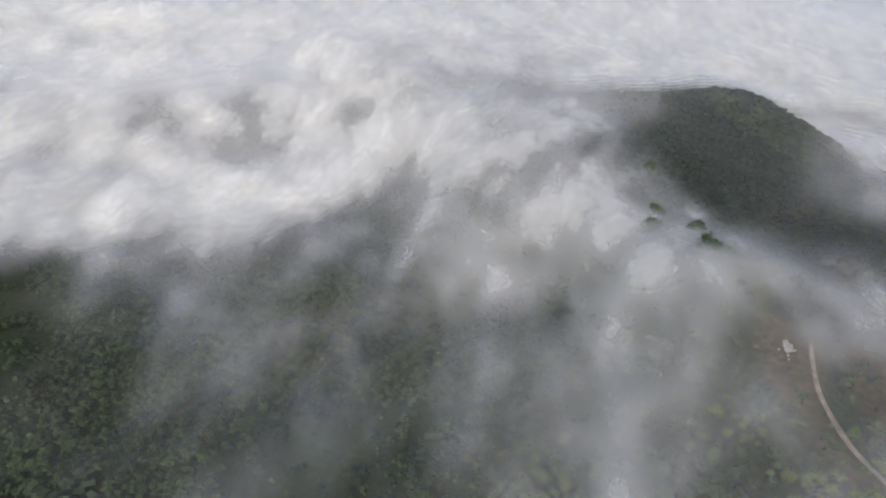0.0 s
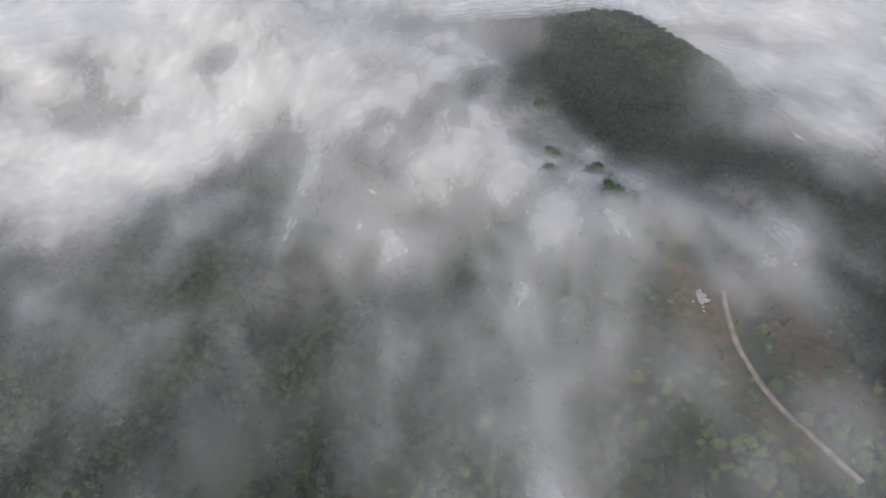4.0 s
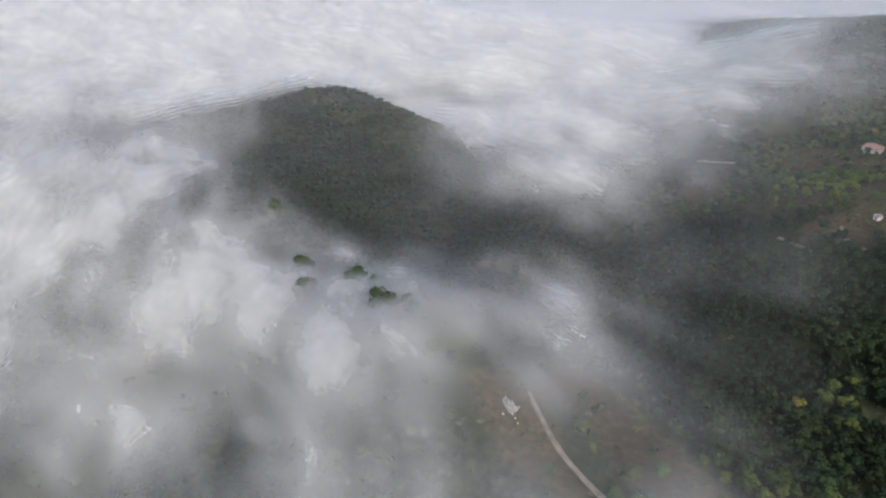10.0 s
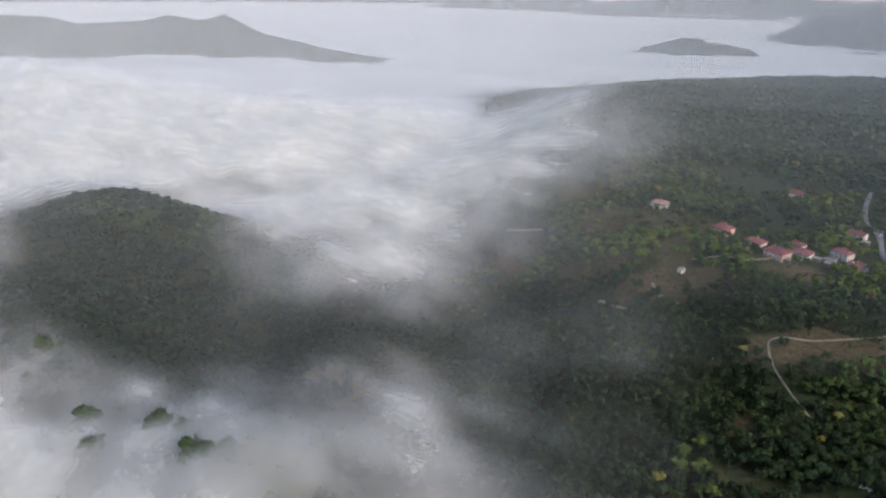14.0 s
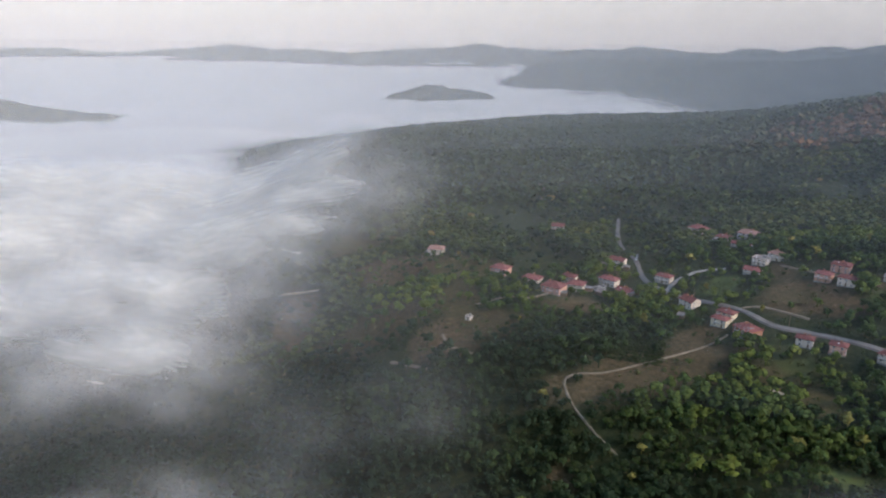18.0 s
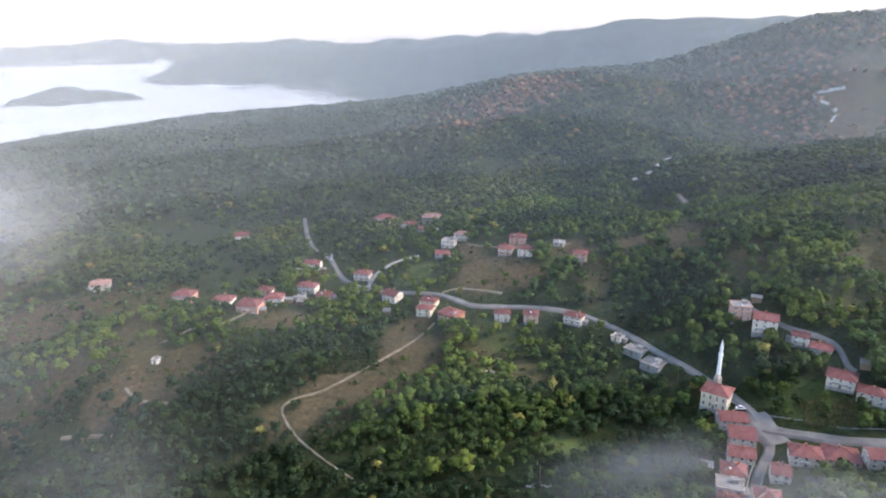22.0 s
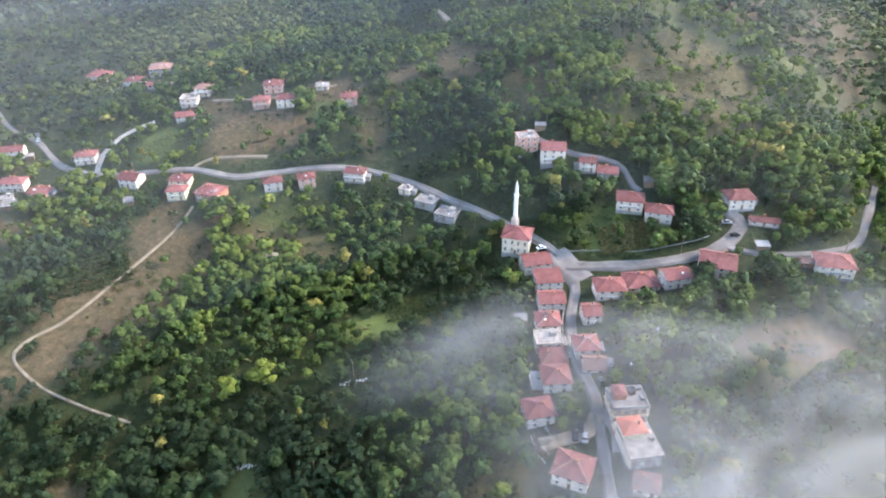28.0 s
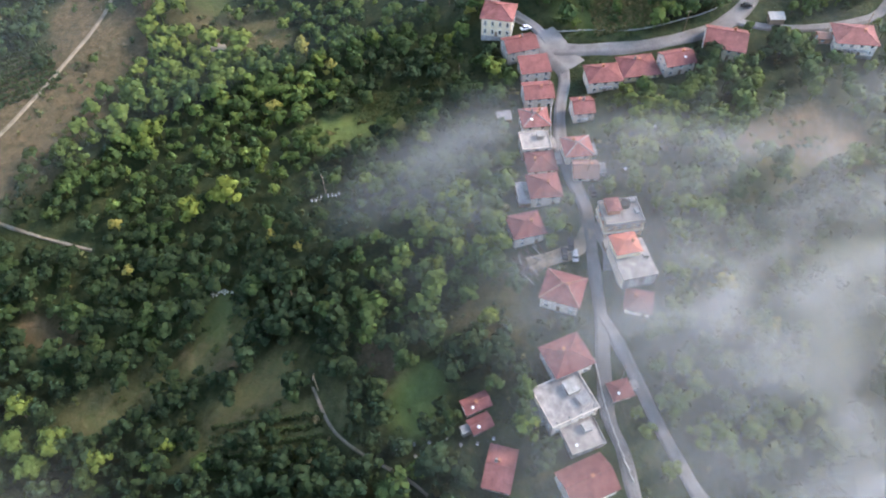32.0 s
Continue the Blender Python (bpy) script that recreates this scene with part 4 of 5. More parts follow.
def raw_block(x, y, yaw):
    """Two floors of concrete frame with brick infill, half built on top."""
    w, d = 10.6, 8.6
    PLOTS.append((x, y, 9.5))
    base = land_at(x, y) + 0.2
    t = thing("apartment_block", pose(x, y, base - 0.3, 0, 0, yaw), "unfinished brick and concrete apartment block with a cluttered flat roof", "apartment block", "houses of the village")
    part("plinth", box(bmesh.new(), 0, 0, -4, w, d, 4), CONCRETE, t)
    for k in range(2):
        part("brick_infill", box(bmesh.new(), 0, 0, 3 * k, w - 0.3, d - 0.3, 2.75), BRICK if k > 0 else PINK, t)
        part("slab", box(bmesh.new(), 0, 0, 3 * k + 2.75, w + 0.8, d + 0.6, 0.25, 0.03), GREY_SHEET if k else CREAM, t)
        bm = bmesh.new()
        for i in range(5):
            for yy in (-d / 2, d / 2):
                box(bm, -w / 2 + 0.15 + i * (w - 0.3) / 4, yy, 3 * k, 0.35, 0.3, 2.75)
        part("columns", bm, CREAM, t)
        for i in range(4):
            add_window(t, (i + 0.5) * w / 4 - w / 2, -d / 2 + 0.1, 3 * k + 1.5, 0)
        for i in range(3):
            add_window(t, -w / 2 + 0.1, (i + 0.5) * d / 3 - d / 2, 3 * k + 1.5, -90)
    bm = bmesh.new()
    for px, py, sx, sy in ((0, -d / 2, w + 0.6, 0.2), (0, d / 2, w + 0.6, 0.2), (-w / 2 - 0.1, 0, 0.2, d), (w / 2 + 0.1, 0, 0.2, d)):
        box(bm, px, py, 6, sx, sy, 0.7)
    part("parapet", bm, CONCRETE, t)
    part("roof_hut", box(bmesh.new(), -w * 0.22, d * 0.15, 6, 3.4, 4.2, 2.0), BRICK, t)
    bm, _ = hip_roof(3.4, 4.2, 0.8, 0.4)
    r = part("hut_roof", bm, ROOF_RED, t)
    r.location = (-w * 0.22, d * 0.15, 8.0)
    bm = tube(bmesh.new(), w * 0.15, d * 0.25, 6, 1.5, 1.4, 1.2, 10)
    part("water_tank", bm, DARK, t)
    part("roof_pallet", box(box(bmesh.new(), w * 0.38, d * 0.38, 6, 1.6, 1.4, 1.0), w * 0.4, -d * 0.05, 6, 1.2, 2.0, 0.8), METAL_SHEET, t)
    return t


def terrace_house(x, y, yaw):
    """An orange roof over one half, a grey terrace over the other, dark end wall with white windows."""
    w, d = 9.4, 6.0
    PLOTS.append((x, y, 9))
    base = land_at(x, y)
    t = thing("terrace_house", pose(x, y, base, 0, 0, yaw), "house with bright orange hipped roof and wide grey roof terrace", "house", "houses of the village")
    part("plinth", box(bmesh.new(), 0, 0, -4, w, d + 4, 4.1), CONCRETE, t)
    part("lower_wall", box(bmesh.new(), 0, -1, 0.1, w, d + 6, 4.4), PLASTER, t)
    part("terrace_slab", box(bmesh.new(), 0, -1, 4.5, w + 0.5, d + 6.5, 0.22), GREY_SHEET, t)
    part("upper_wall", box(bmesh.new(), -1.2, 2.6, 4.72, 6.4, 6, 2.3), CREAM, t)
    bm, hips = hip_roof(6.4, 6, 1.4, 0.5)
    r = part("roof", bm, ROOF_ORANGE, t)
    r.location = (-1.2, 2.6, 7.03)
    shared("chimney", CHIMNEY, r, pose(1.6, -0.6, 1.2))
    part("end_wall", box(bmesh.new(), 0, -d / 2 - 4.15, 0.1, w, 0.16, 4.35), GREY_SHEET, t, "dark slate-grey end wall")
    for i, xx in enumerate((-2.6, -1.2, 2.0, 3.4)):
        for z in (1.6, 3.4):
            add_window(t, xx, -d / 2 - 4.28, z, 0)
    part("solar_heater", box(tube(bmesh.new(), 3.6, -2.0, 5.0, 0.35, 0.35, 1.4, 8), 3.6, -1.0, 4.72, 1.6, 1.0, 0.6), METAL_SHEET, t)
    return t


def car(x, y, yaw, paint, label):
    t = thing("car", pose(x, y, land_at(x, y) + 0.5, 0, 0, yaw), label, "car", "parked cars")
    bm = box(bmesh.new(), 0, 0, 0.28, 4.2, 1.75, 0.55, 0.14)
    part("body", bm, paint, t)
    bm = box(bmesh.new(), -0.15, 0, 0.83, 2.3, 1.55, 0.58, 0.05)
    for v in bm.verts:
        if v.co.z > 1.2:
            v.co.x = -0.15 + (v.co.x + 0.15) * 0.68
            v.co.y *= 0.85
    c = part("cabin", bm, GLASS, t)
    part("car_roof", box(bmesh.new(), -0.15, 0, 1.41, 1.5, 1.3, 0.05), paint, c)
    for wx in (-1.3, 1.3):
        for wy in (-0.8, 0.8):
            bm = bmesh.new()
            bmesh.ops.create_cone(bm, cap_ends=True, segments=14, radius1=0.32, radius2=0.32, depth=0.2, matrix=Matrix.Translation((wx, wy, 0.32)) @ Matrix.Rotation(math.pi / 2, 4, "X"))
            wv = part("wheel", bm, DARK, t)
            bm = bmesh.new()
            bmesh.ops.create_cone(bm, cap_ends=True, segments=10, radius1=0.19, radius2=0.19, depth=0.22, matrix=Matrix.Translation((wx, wy, 0.32)) @ Matrix.Rotation(math.pi / 2, 4, "X"))
            part("rim", bm, CAR_GREY, wv)
    for wy in (-0.6, 0.6):
        part("headlight", box(bmesh.new(), 2.1, wy, 0.58, 0.06, 0.34, 0.14), WHITE_PAINT, t)
    return t


def utility_pole(x, y, yaw):
    t = thing("utility_pole", pose(x, y, land_at(x, y), 0, 0, yaw), "weathered wooden power pole with a crossarm", "pole", "power poles")
    part("pole", tube(bmesh.new(), 0, 0, -0.5, 0.16, 0.1, 9.5, 8), WOOD, t)
    a = part("crossarm", box(bmesh.new(), 0, 0, 8.3, 1.8, 0.12, 0.14), WOOD, t)
    for u in (-0.75, 0, 0.75):
        part("insulator", tube(bmesh.new(), u, 0, 8.44, 0.06, 0.04, 0.2, 6), WHITE_PAINT, a)
    return t


def beehive():
    t = thing("beehive", pose(0, 0, 0), "white wooden beehive box standing in grass", "beehive", "beehives")
    part("box", box(bmesh.new(), 0, 0, 0.25, 0.6, 0.6, 0.6, 0.02), WHITE_PAINT, t)
    part("lid", box(bmesh.new(), 0, 0, 0.86, 0.7, 0.7, 0.1, 0.01), METAL_SHEET, t)
    for u in (-0.22, 0.22):
        for v in (-0.22, 0.22):
            part("leg", box(bmesh.new(), u, v, -0.25, 0.06, 0.06, 0.5), WOOD, t)
    return t


def greenhouse(x, y, yaw, length=7.0, r=1.5):
    bm = bmesh.new()
    rows = []
    for i in range(8):
        xx = -length / 2 + i * length / 7
        rows.append([bm.verts.new((xx, -r * math.cos(a), r * math.sin(a) * 1.1)) for a in [j * math.pi / 8 for j in range(9)]])
    for a, b in zip(rows[:-1], rows[1:]):
        for j in range(8):
            bm.faces.new((a[j], a[j + 1], b[j + 1], b[j]))
    for r_ in (rows[0], rows[-1]):
        bm.faces.new(r_)
    t = thing("greenhouse", pose(x, y, land_at(x, y), 0, 0, yaw), "small white plastic tunnel greenhouse in a vegetable plot", "greenhouse")
    part("cover", bm, WHITE_PAINT, t)
    bm = bmesh.new()
    for i in range(8):
        for a in range(8):
            p, q = (Vector((-length / 2 + i * length / 7, -r * 1.02 * math.cos(k * math.pi / 8), r * 1.12 * math.sin(k * math.pi / 8))) for k in (a, a + 1))
            cap_run(bm, p, q, 0.035)
    part("hoops", bm, METAL_SHEET, t)
    return t


def shed(x, y, yaw, w, d, h, roof, label):
    PLOTS.append((x, y, max(w, d) * 0.6 + 0.5))
    t = thing("shed", pose(x, y, land_at(x, y), 0, 0, yaw), label, "shed", "garden sheds")
    part("wall", box(bmesh.new(), 0, 0, -1.5, w, d, h + 1.5), WOOD, t)
    bm = box(bmesh.new(), 0, 0, h, w + 0.5, d + 0.5, 0.1)
    for v in bm.verts:
        v.co.z += 0.16 * (v.co.y + d / 2)
    part("roof", bm, roof, t)
    part("door", box(bmesh.new(), 0, -d / 2 - 0.04, 0, 0.9, 0.06, 1.8), WOOD, t)
    return t


def garden_wall(pts, h=1.0):
    c = spline(pts, 2.5)
    bm = bmesh.new()
    for a, b in zip(c[:-1], c[1:]):
        m = (a + b) / 2
        v = Vector((b[0] - a[0], b[1] - a[1], 0))
        g = bmesh.ops.create_cube(bm, size=1, matrix=pose(m[0], m[1], land_at(*m) + h / 2 - 0.3, 0, 0, math.degrees(math.atan2(v.y, v.x))) @ Matrix.Diagonal((v.length + 0.1, 0.3, h + 0.8, 1)))
    return tagged(new("retaining_wall", made("retaining_wall", bm, CONCRETE)), "grey concrete retaining wall beside the village road", "wall", kind="structure")


def log_pile(x, y, n, label):
    rng = random.Random(int(x * 7 + y))
    t = thing("log_pile", pose(x, y, land_at(x, y)), label, "log pile")
    me = [made("log", tube(bmesh.new(), 0, 0, -l / 2, 0.14, 0.09, l, 6), BARK if i else CONCRETE) for i, l in enumerate((3.5, 5.0, 4.2))]
    for i in range(n):
        dx, dy = rng.gauss(0, 3.2), rng.gauss(0, 2.2)
        z = land_at(x + dx, y + dy) - land_at(x, y) + rng.uniform(0.15, 0.7)
        shared("log", rng.choice(me), t, pose(dx, dy, z, 90 + rng.gauss(0, 9), 0, rng.gauss(-20, 55)))
    return t


rubble_heap(-50, 132)
mosque(259, 208, -71)
minaret(268.6, 214.6, 17.2)
raw_block(191.5, 132.5, -51)
terrace_house(180.5, 124.5, -47)
for cx, cy, ya, pa, la in ((175.1, 141.2, 30, CAR_DARK, "black parked car on a gravel yard"), (178.6, 141.0, 25, CAR_DARK, "dark parked estate car on a gravel yard"), (175.9, 138.4, 28, CAR_GREY, "silver parked car on a gravel yard"), (200.6, 475.5, 60, CAR_WHITE, "white car stopped on the main road"), (203.5, 481, 70, CAR_GREY, "silver car at the roadside"), (199.0, 143.5, 40, CAR_DARK, "dark car beside the village street"), (187.5, 134.0, 30, CAR_DARK, "dark car parked below the brick block"), (301, 131, -60, CAR_DARK, "dark car beside the lower road"), (306, 136, -60, CAR_GREY, "grey car beside the lower road"), (322, 133, -40, CAR_DARK, "dark car in a farm yard"), (262, 198, -40, CAR_WHITE, "white car near the mosque")):
    car(cx, cy, ya, pa, la)
for cx, cy, ya in ((112, 183, 20), (168, 222, 60), (232, 209, 40), (205, 148, 30), (236, 176, 30), (281, 146, -40), (262, 231, 80), (262, 270, 80), (236, 345, 60), (205, 395, 60), (150, 113, 30), (310, 92, 10), (130, 205, 40)):
    utility_pole(cx, cy, ya)
_hive = beehive()
_spots = [(166.5, 223, 0.9), (124.5, 234.5, 0.8), (114, 149.5, 2.4)]
_rng = random.Random(3)
_first = True
for hx, hy, sp in _spots:
    for i in range(11):
        a, b = hx + (i % 6) * 1.1 * sp - 2.5 * sp + _rng.gauss(0, 0.3), hy + (i // 6) * 1.8 * sp - (i % 6) * 1.3 * sp + _rng.gauss(0, 0.3)
        m = pose(a, b, land_at(a, b) + 0.15, 0, 0, _rng.uniform(-20, 20))
        if _first:
            _hive.matrix_basis = m
            _first = False
        else:
            copy_thing(_hive, m)
greenhouse(231, 206.5, -42)
greenhouse(236.6, 137.8, 20, 3.4, 1.0)
greenhouse(213.5, 137.4, -50, 4.0, 1.0)
for sx, sy, ya, w, d, r in ((220.4, 184.5, -53, 4.5, 3.5, METAL_SHEET), (158, 429, -40, 6, 5, GREY_SHEET), (152, 436, -35, 5, 3, METAL_SHEET), (132, 430, -35, 6, 3.5, METAL_SHEET), (188, 462, -40, 4, 3, GREY_SHEET), (190, 380, -40, 4, 4, GREY_SHEET), (180, 486, -45, 5, 3, METAL_SHEET), (296, 332, -50, 5, 4, METAL_SHEET), (318, 230, -60, 5, 3, GREY_SHEET), (310, 172, -60, 4, 4, GREY_SHEET), (174, 470, -45, 5, 3, GREY_SHEET), (300, 120, -60, 5, 3.4, METAL_SHEET), (189, 161, -53, 4, 7, METAL_SHEET), (183, 131.5, -50, 3, 3, GREY_SHEET)):
    shed(sx, sy, ya, w, d, 2.2, r, "small garden shed with a %s sheet roof" % ("pale" if r is METAL_SHEET else "grey"))
_slab = thing("reservoir_slab", pose(203, 301, land_at(203, 301), 0, 0, -28), "low beige concrete reservoir slab in a dry clearing", "slab")
part("slab", box(bmesh.new(), 0, 0, -1.2, 8.4, 6.4, 1.9, 0.12), SANDY, _slab)
part("hatch", box(bmesh.new(), 1.8, 1.2, 0.7, 1.0, 1.0, 0.25, 0.05), CONCRETE, _slab)
_t = thing("tarpaulin", pose(186.5, 129.8, land_at(186.5, 129.8)), "bright blue tarpaulin over stacked goods", "tarpaulin")
_bm = box(bmesh.new(), 0, 0, 0, 2.6, 2.2, 1.4, 0.3)
part("cover", _bm, BLUE_PAINT, _t)
log_pile(168.4, 148.5, 60, "tangled pile of cut branches and logs on bare ground")
garden_wall([(266, 214), (263.5, 200), (264, 190), (269, 177), (275.5, 161), (286, 148.5), (298, 139), (308, 138)], 0.3)
garden_wall([(240, 176), (226, 170), (212, 163)], 0.7)
garden_wall([(152, 121), (143, 114), (136, 107), (130, 100)], 0.8)


# ---- trees ----
def forest_face(x, y):
    """The bare wooded side of the hill, free of fog."""
    u, v = (x + 292) * 0.45 - (y - 345) * 0.89, (x + 292) * 0.89 + (y - 345) * 0.45
    return np.exp(-((u / 150) ** 2 + (v / 84) ** 2) ** 2)


def crown_shape(seed, quads, lumps, spread=0.36, low=0.28, size=0.15, core=True):
    """A crown of leaf clumps on several rounded lobes, one unit tall."""
    rng = np.random.default_rng(seed)
    centres, radii = [], []
    for i in range(lumps):
        a, u = rng.uniform(0, math.tau), math.sqrt(rng.uniform(0, 1))
        z = rng.uniform(low + 0.12, 0.84)
        k = spread * u * (1.0 - 0.75 * max(0, (z - 0.55) / 0.45))
        centres.append((k * math.cos(a), k * math.sin(a), z))
        radii.append(rng.uniform(0.12, 0.2))
    centres.append((0, 0, 0.62))
    radii.append(0.27)
    V, F, N = [], [], []
    for i in range(quads):
        j = rng.integers(0, len(centres))
        n = rng.normal(size=3)
        n[2] = abs(n[2]) * 0.9 + 0.05 if rng.random() < 0.75 else n[2]
        n /= np.linalg.norm(n)
        c = np.array(centres[j]) + n * radii[j] * rng.uniform(0.85, 1.12)
        m = n + rng.normal(size=3) * 0.32
        m /= np.linalg.norm(m)
        t = np.cross(m, rng.normal(size=3))
        t /= np.linalg.norm(t)
        b = np.cross(m, t)
        s = size * rng.uniform(0.6, 1.25)
        k = len(V)
        out = c - np.array((0, 0, 0.45))
        out = n * 0.65 + m * 0.25 + 0.35 * out / np.linalg.norm(out)
        for p, q in ((-1, -0.8), (1, -0.7), (0.8, 0.9), (-0.9, 0.8)):
            N.append(out / np.linalg.norm(out))
            V.append(c + t * p * s * 0.5 * rng.uniform(0.8, 1.2) + b * q * s * 0.5 * rng.uniform(0.8, 1.2) - m * (0.12 * s * abs(p)))
        F.append((k, k + 1, k + 2, k + 3))
    if core:
        for c, r in zip(centres, radii):
            k = len(V)
            o = np.array([(0, 0, -1), (1, 0, 0), (0, 1, 0), (-1, 0, 0), (0, -1, 0), (0, 0, 1)]) * r * 0.82
            V.extend(np.array(c) + o)
            N.extend(o / np.linalg.norm(o, axis=1)[:, None])
            for a, b in ((1, 2), (2, 3), (3, 4), (4, 1)):
                F.append((k + 5, k + a, k + b, k + b))
                F.append((k, k + b, k + a, k + a))
    return np.array(V), np.array(F), np.array(N)


def trunk_shape():
    V, F = [], []
    for z, r in ((-0.05, 0.035), (0.35, 0.022), (0.7, 0.008)):
        for i in range(4):
            a = i * math.pi / 2
            V.append((r * math.cos(a), r * math.sin(a), z))
    for k in (0, 4):
        for i in range(4):
            j = (i + 1) % 4
            F.append((k + i, k + j, k + 4 + j, k + 4 + i))
    N = np.array(V) * (1, 1, 0)
    return np.array(V), np.array(F), N / np.linalg.norm(N, axis=1)[:, None]


def tri_split(F):
    """Quads to triangles; a quad whose last two corners coincide is one triangle."""
    a = F[:, :3]
    b = F[:, [0, 2, 3]]
    return np.vstack([a, b[F[:, 2] != F[:, 3]]])


def scatter(name, shapes, x, y, z, height, width, tone, mat, label, seed):
    """Many trees as one mesh."""
    rng = np.random.default_rng(seed)
    VV, FF, TT, NN, at = [], [], [], [], 0
    pick = rng.integers(0, len(shapes), len(x))
    for s, (V, F, N) in enumerate(shapes):
        k = np.where(pick == s)[0]
        if not len(k):
            continue
        a = rng.uniform(0, math.tau, len(k))
        c, sn = np.cos(a)[:, None], np.sin(a)[:, None]
        px = (V[None, :, 0] * c - V[None, :, 1] * sn) * width[k, None] + x[k, None]
        py = (V[None, :, 0] * sn + V[None, :, 1] * c) * width[k, None] + y[k, None]
        pz = V[None, :, 2] * height[k, None] + z[k, None]
        VV.append(np.stack([px, py, pz], -1).reshape(-1, 3))
        NN.append(np.stack([N[None, :, 0] * c - N[None, :, 1] * sn, N[None, :, 0] * sn + N[None, :, 1] * c, np.repeat(N[None, :, 2], len(k), 0)], -1).reshape(-1, 3))
        T = tri_split(F)
        FF.append((T[None] + (np.arange(len(k)) * len(V))[:, None, None]).reshape(-1, 3) + at)
        TT.append(np.repeat(tone[k], len(V)))
        at += len(k) * len(V)
    ob = new(name, mesh_arrays(name, np.vstack(VV), np.vstack(FF), mat, (("tone", np.concatenate(TT)),), False, np.vstack(NN).astype(np.float32)))
    return tagged(ob, label, "woods", kind="stuff")


def clear_of(x, y, pad):
    """True where no road, house or yard stands."""
    ok = np.ones(len(x), bool)
    for _, _, w, pts in ROADS:
        d, _ = to_line(x, y, pts)
        ok &= d > w / 2 + pad
    for px, py, r in PLOTS:
        ok &= np.hypot(x - px, y - py) > r + pad * 0.5
    return ok


def seeds(x0, x1, y0, y1, step, seed):
    rng = np.random.default_rng(seed)
    X, Y = np.meshgrid(np.arange(x0, x1, step), np.arange(y0, y1, step))
    X = X.ravel() + rng.uniform(-0.5, 0.5, X.size) * step
    Y = Y.ravel() + rng.uniform(-0.5, 0.5, Y.size) * step
    return X, Y, rng


def tones(x, y, rng, mean=0.37, spread=0.2):
    t = mean + (fractal(x, y, 45, 3, 31) - 0.5) * 1.3 + rng.normal(0, spread * 0.75, len(x))
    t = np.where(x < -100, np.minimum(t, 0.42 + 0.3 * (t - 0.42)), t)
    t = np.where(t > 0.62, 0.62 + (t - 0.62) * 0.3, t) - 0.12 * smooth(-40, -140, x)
    # valley shade put into the crown tone on the western slopes
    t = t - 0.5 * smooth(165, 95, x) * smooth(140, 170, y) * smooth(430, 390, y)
    rare = rng.random(len(x))
    t = np.where((rare > 0.993) & (x > 20), 0.93, t)
    return np.clip(t, 0, 1)


NEAR_SHAPES = []
TRUNK = trunk_shape()
for _s in range(7):
    _V, _F, _N = crown_shape(100 + _s, 92, 7, spread=0.38, size=0.155)
    NEAR_SHAPES.append((np.vstack([_V, TRUNK[0]]), np.vstack([_F, TRUNK[1] + len(_V)]), np.vstack([_N, TRUNK[2]])))
FAR_SHAPES = [crown_shape(200 + _s, 13, 2, low=0.2, size=0.32) for _s in range(6)]
SHRUB_SHAPES = [crown_shape(300 + _s, 14, 3, spread=0.5, low=-0.1, size=0.34, core=True) for _s in range(5)]

# the valley below the village, where the camera passes nearest
X, Y, rng = seeds(5, 470, 80, 470, 5.0, 11)
dry, green, bare, _ = openness(X, Y)
wood = fractal(X, Y, 55, 4, 21) + 0.3 * np.exp(-((X - 90) / 60) ** 2 - ((Y - 350) / 40) ** 2)
village = np.exp(-(np.minimum(to_line(X, Y, ROADS[0][3])[0], to_line(X, Y, ROADS[1][3])[0]) / 24) ** 2)
keep = (rng.random(len(X)) < np.clip((wood - 0.22) * 6, 0.3, 1) * (1 - np.minimum(0.97, 1.3 * bare)) * (1 - 0.7 * village)) & clear_of(X, Y, 2.0)
X, Y = X[keep], Y[keep]
h = rng.uniform(4.6, 8.6, len(X)) * (0.55 + 0.9 * fractal(X, Y, 40, 2, 23))
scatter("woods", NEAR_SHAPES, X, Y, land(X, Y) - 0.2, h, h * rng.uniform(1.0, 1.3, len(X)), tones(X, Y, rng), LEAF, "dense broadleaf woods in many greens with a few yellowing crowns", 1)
print("valley trees", len(X))

# the hillside above the village and the slope beyond it
X, Y, rng = seeds(-480, 720, -320, 640, 5.2, 12)
inner = (X > 5) & (X < 470) & (Y > 80) & (Y < 470)
dry, green, bare, brown = openness(X, Y)
wood = fractal(X, Y, 70, 4, 22)
hidden = (Y < 90) & (X > 420)
hidden |= (X > -30) & (Y < 60) & (X < 420) | (X > -200) & (Y < -150)
face = forest_face(X, Y)
keep = ~inner & ~hidden & (rng.random(len(X)) < np.maximum(face, np.clip((wood - 0.24) * 5, 0.15, 1)) * (1 - 0.78 * bare)) & clear_of(X, Y, 2.0)
ridge = np.hypot(X + 120, (Y - 160) * 1.8) < 125
keep &= ~(ridge & (rng.random(len(X)) < 0.85))
X, Y = X[keep], Y[keep]
h = rng.uniform(4.0, 8, len(X)) * (0.75 + 0.5 * fractal(X, Y, 70, 2, 23)) * (1 + 0.45 * forest_face(X, Y))
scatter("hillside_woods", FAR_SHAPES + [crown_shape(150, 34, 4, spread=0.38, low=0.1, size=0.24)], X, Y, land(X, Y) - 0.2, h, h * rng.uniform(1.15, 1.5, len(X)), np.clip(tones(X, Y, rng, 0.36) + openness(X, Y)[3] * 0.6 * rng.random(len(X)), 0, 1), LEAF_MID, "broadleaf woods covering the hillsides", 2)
print("hillside trees", len(X))

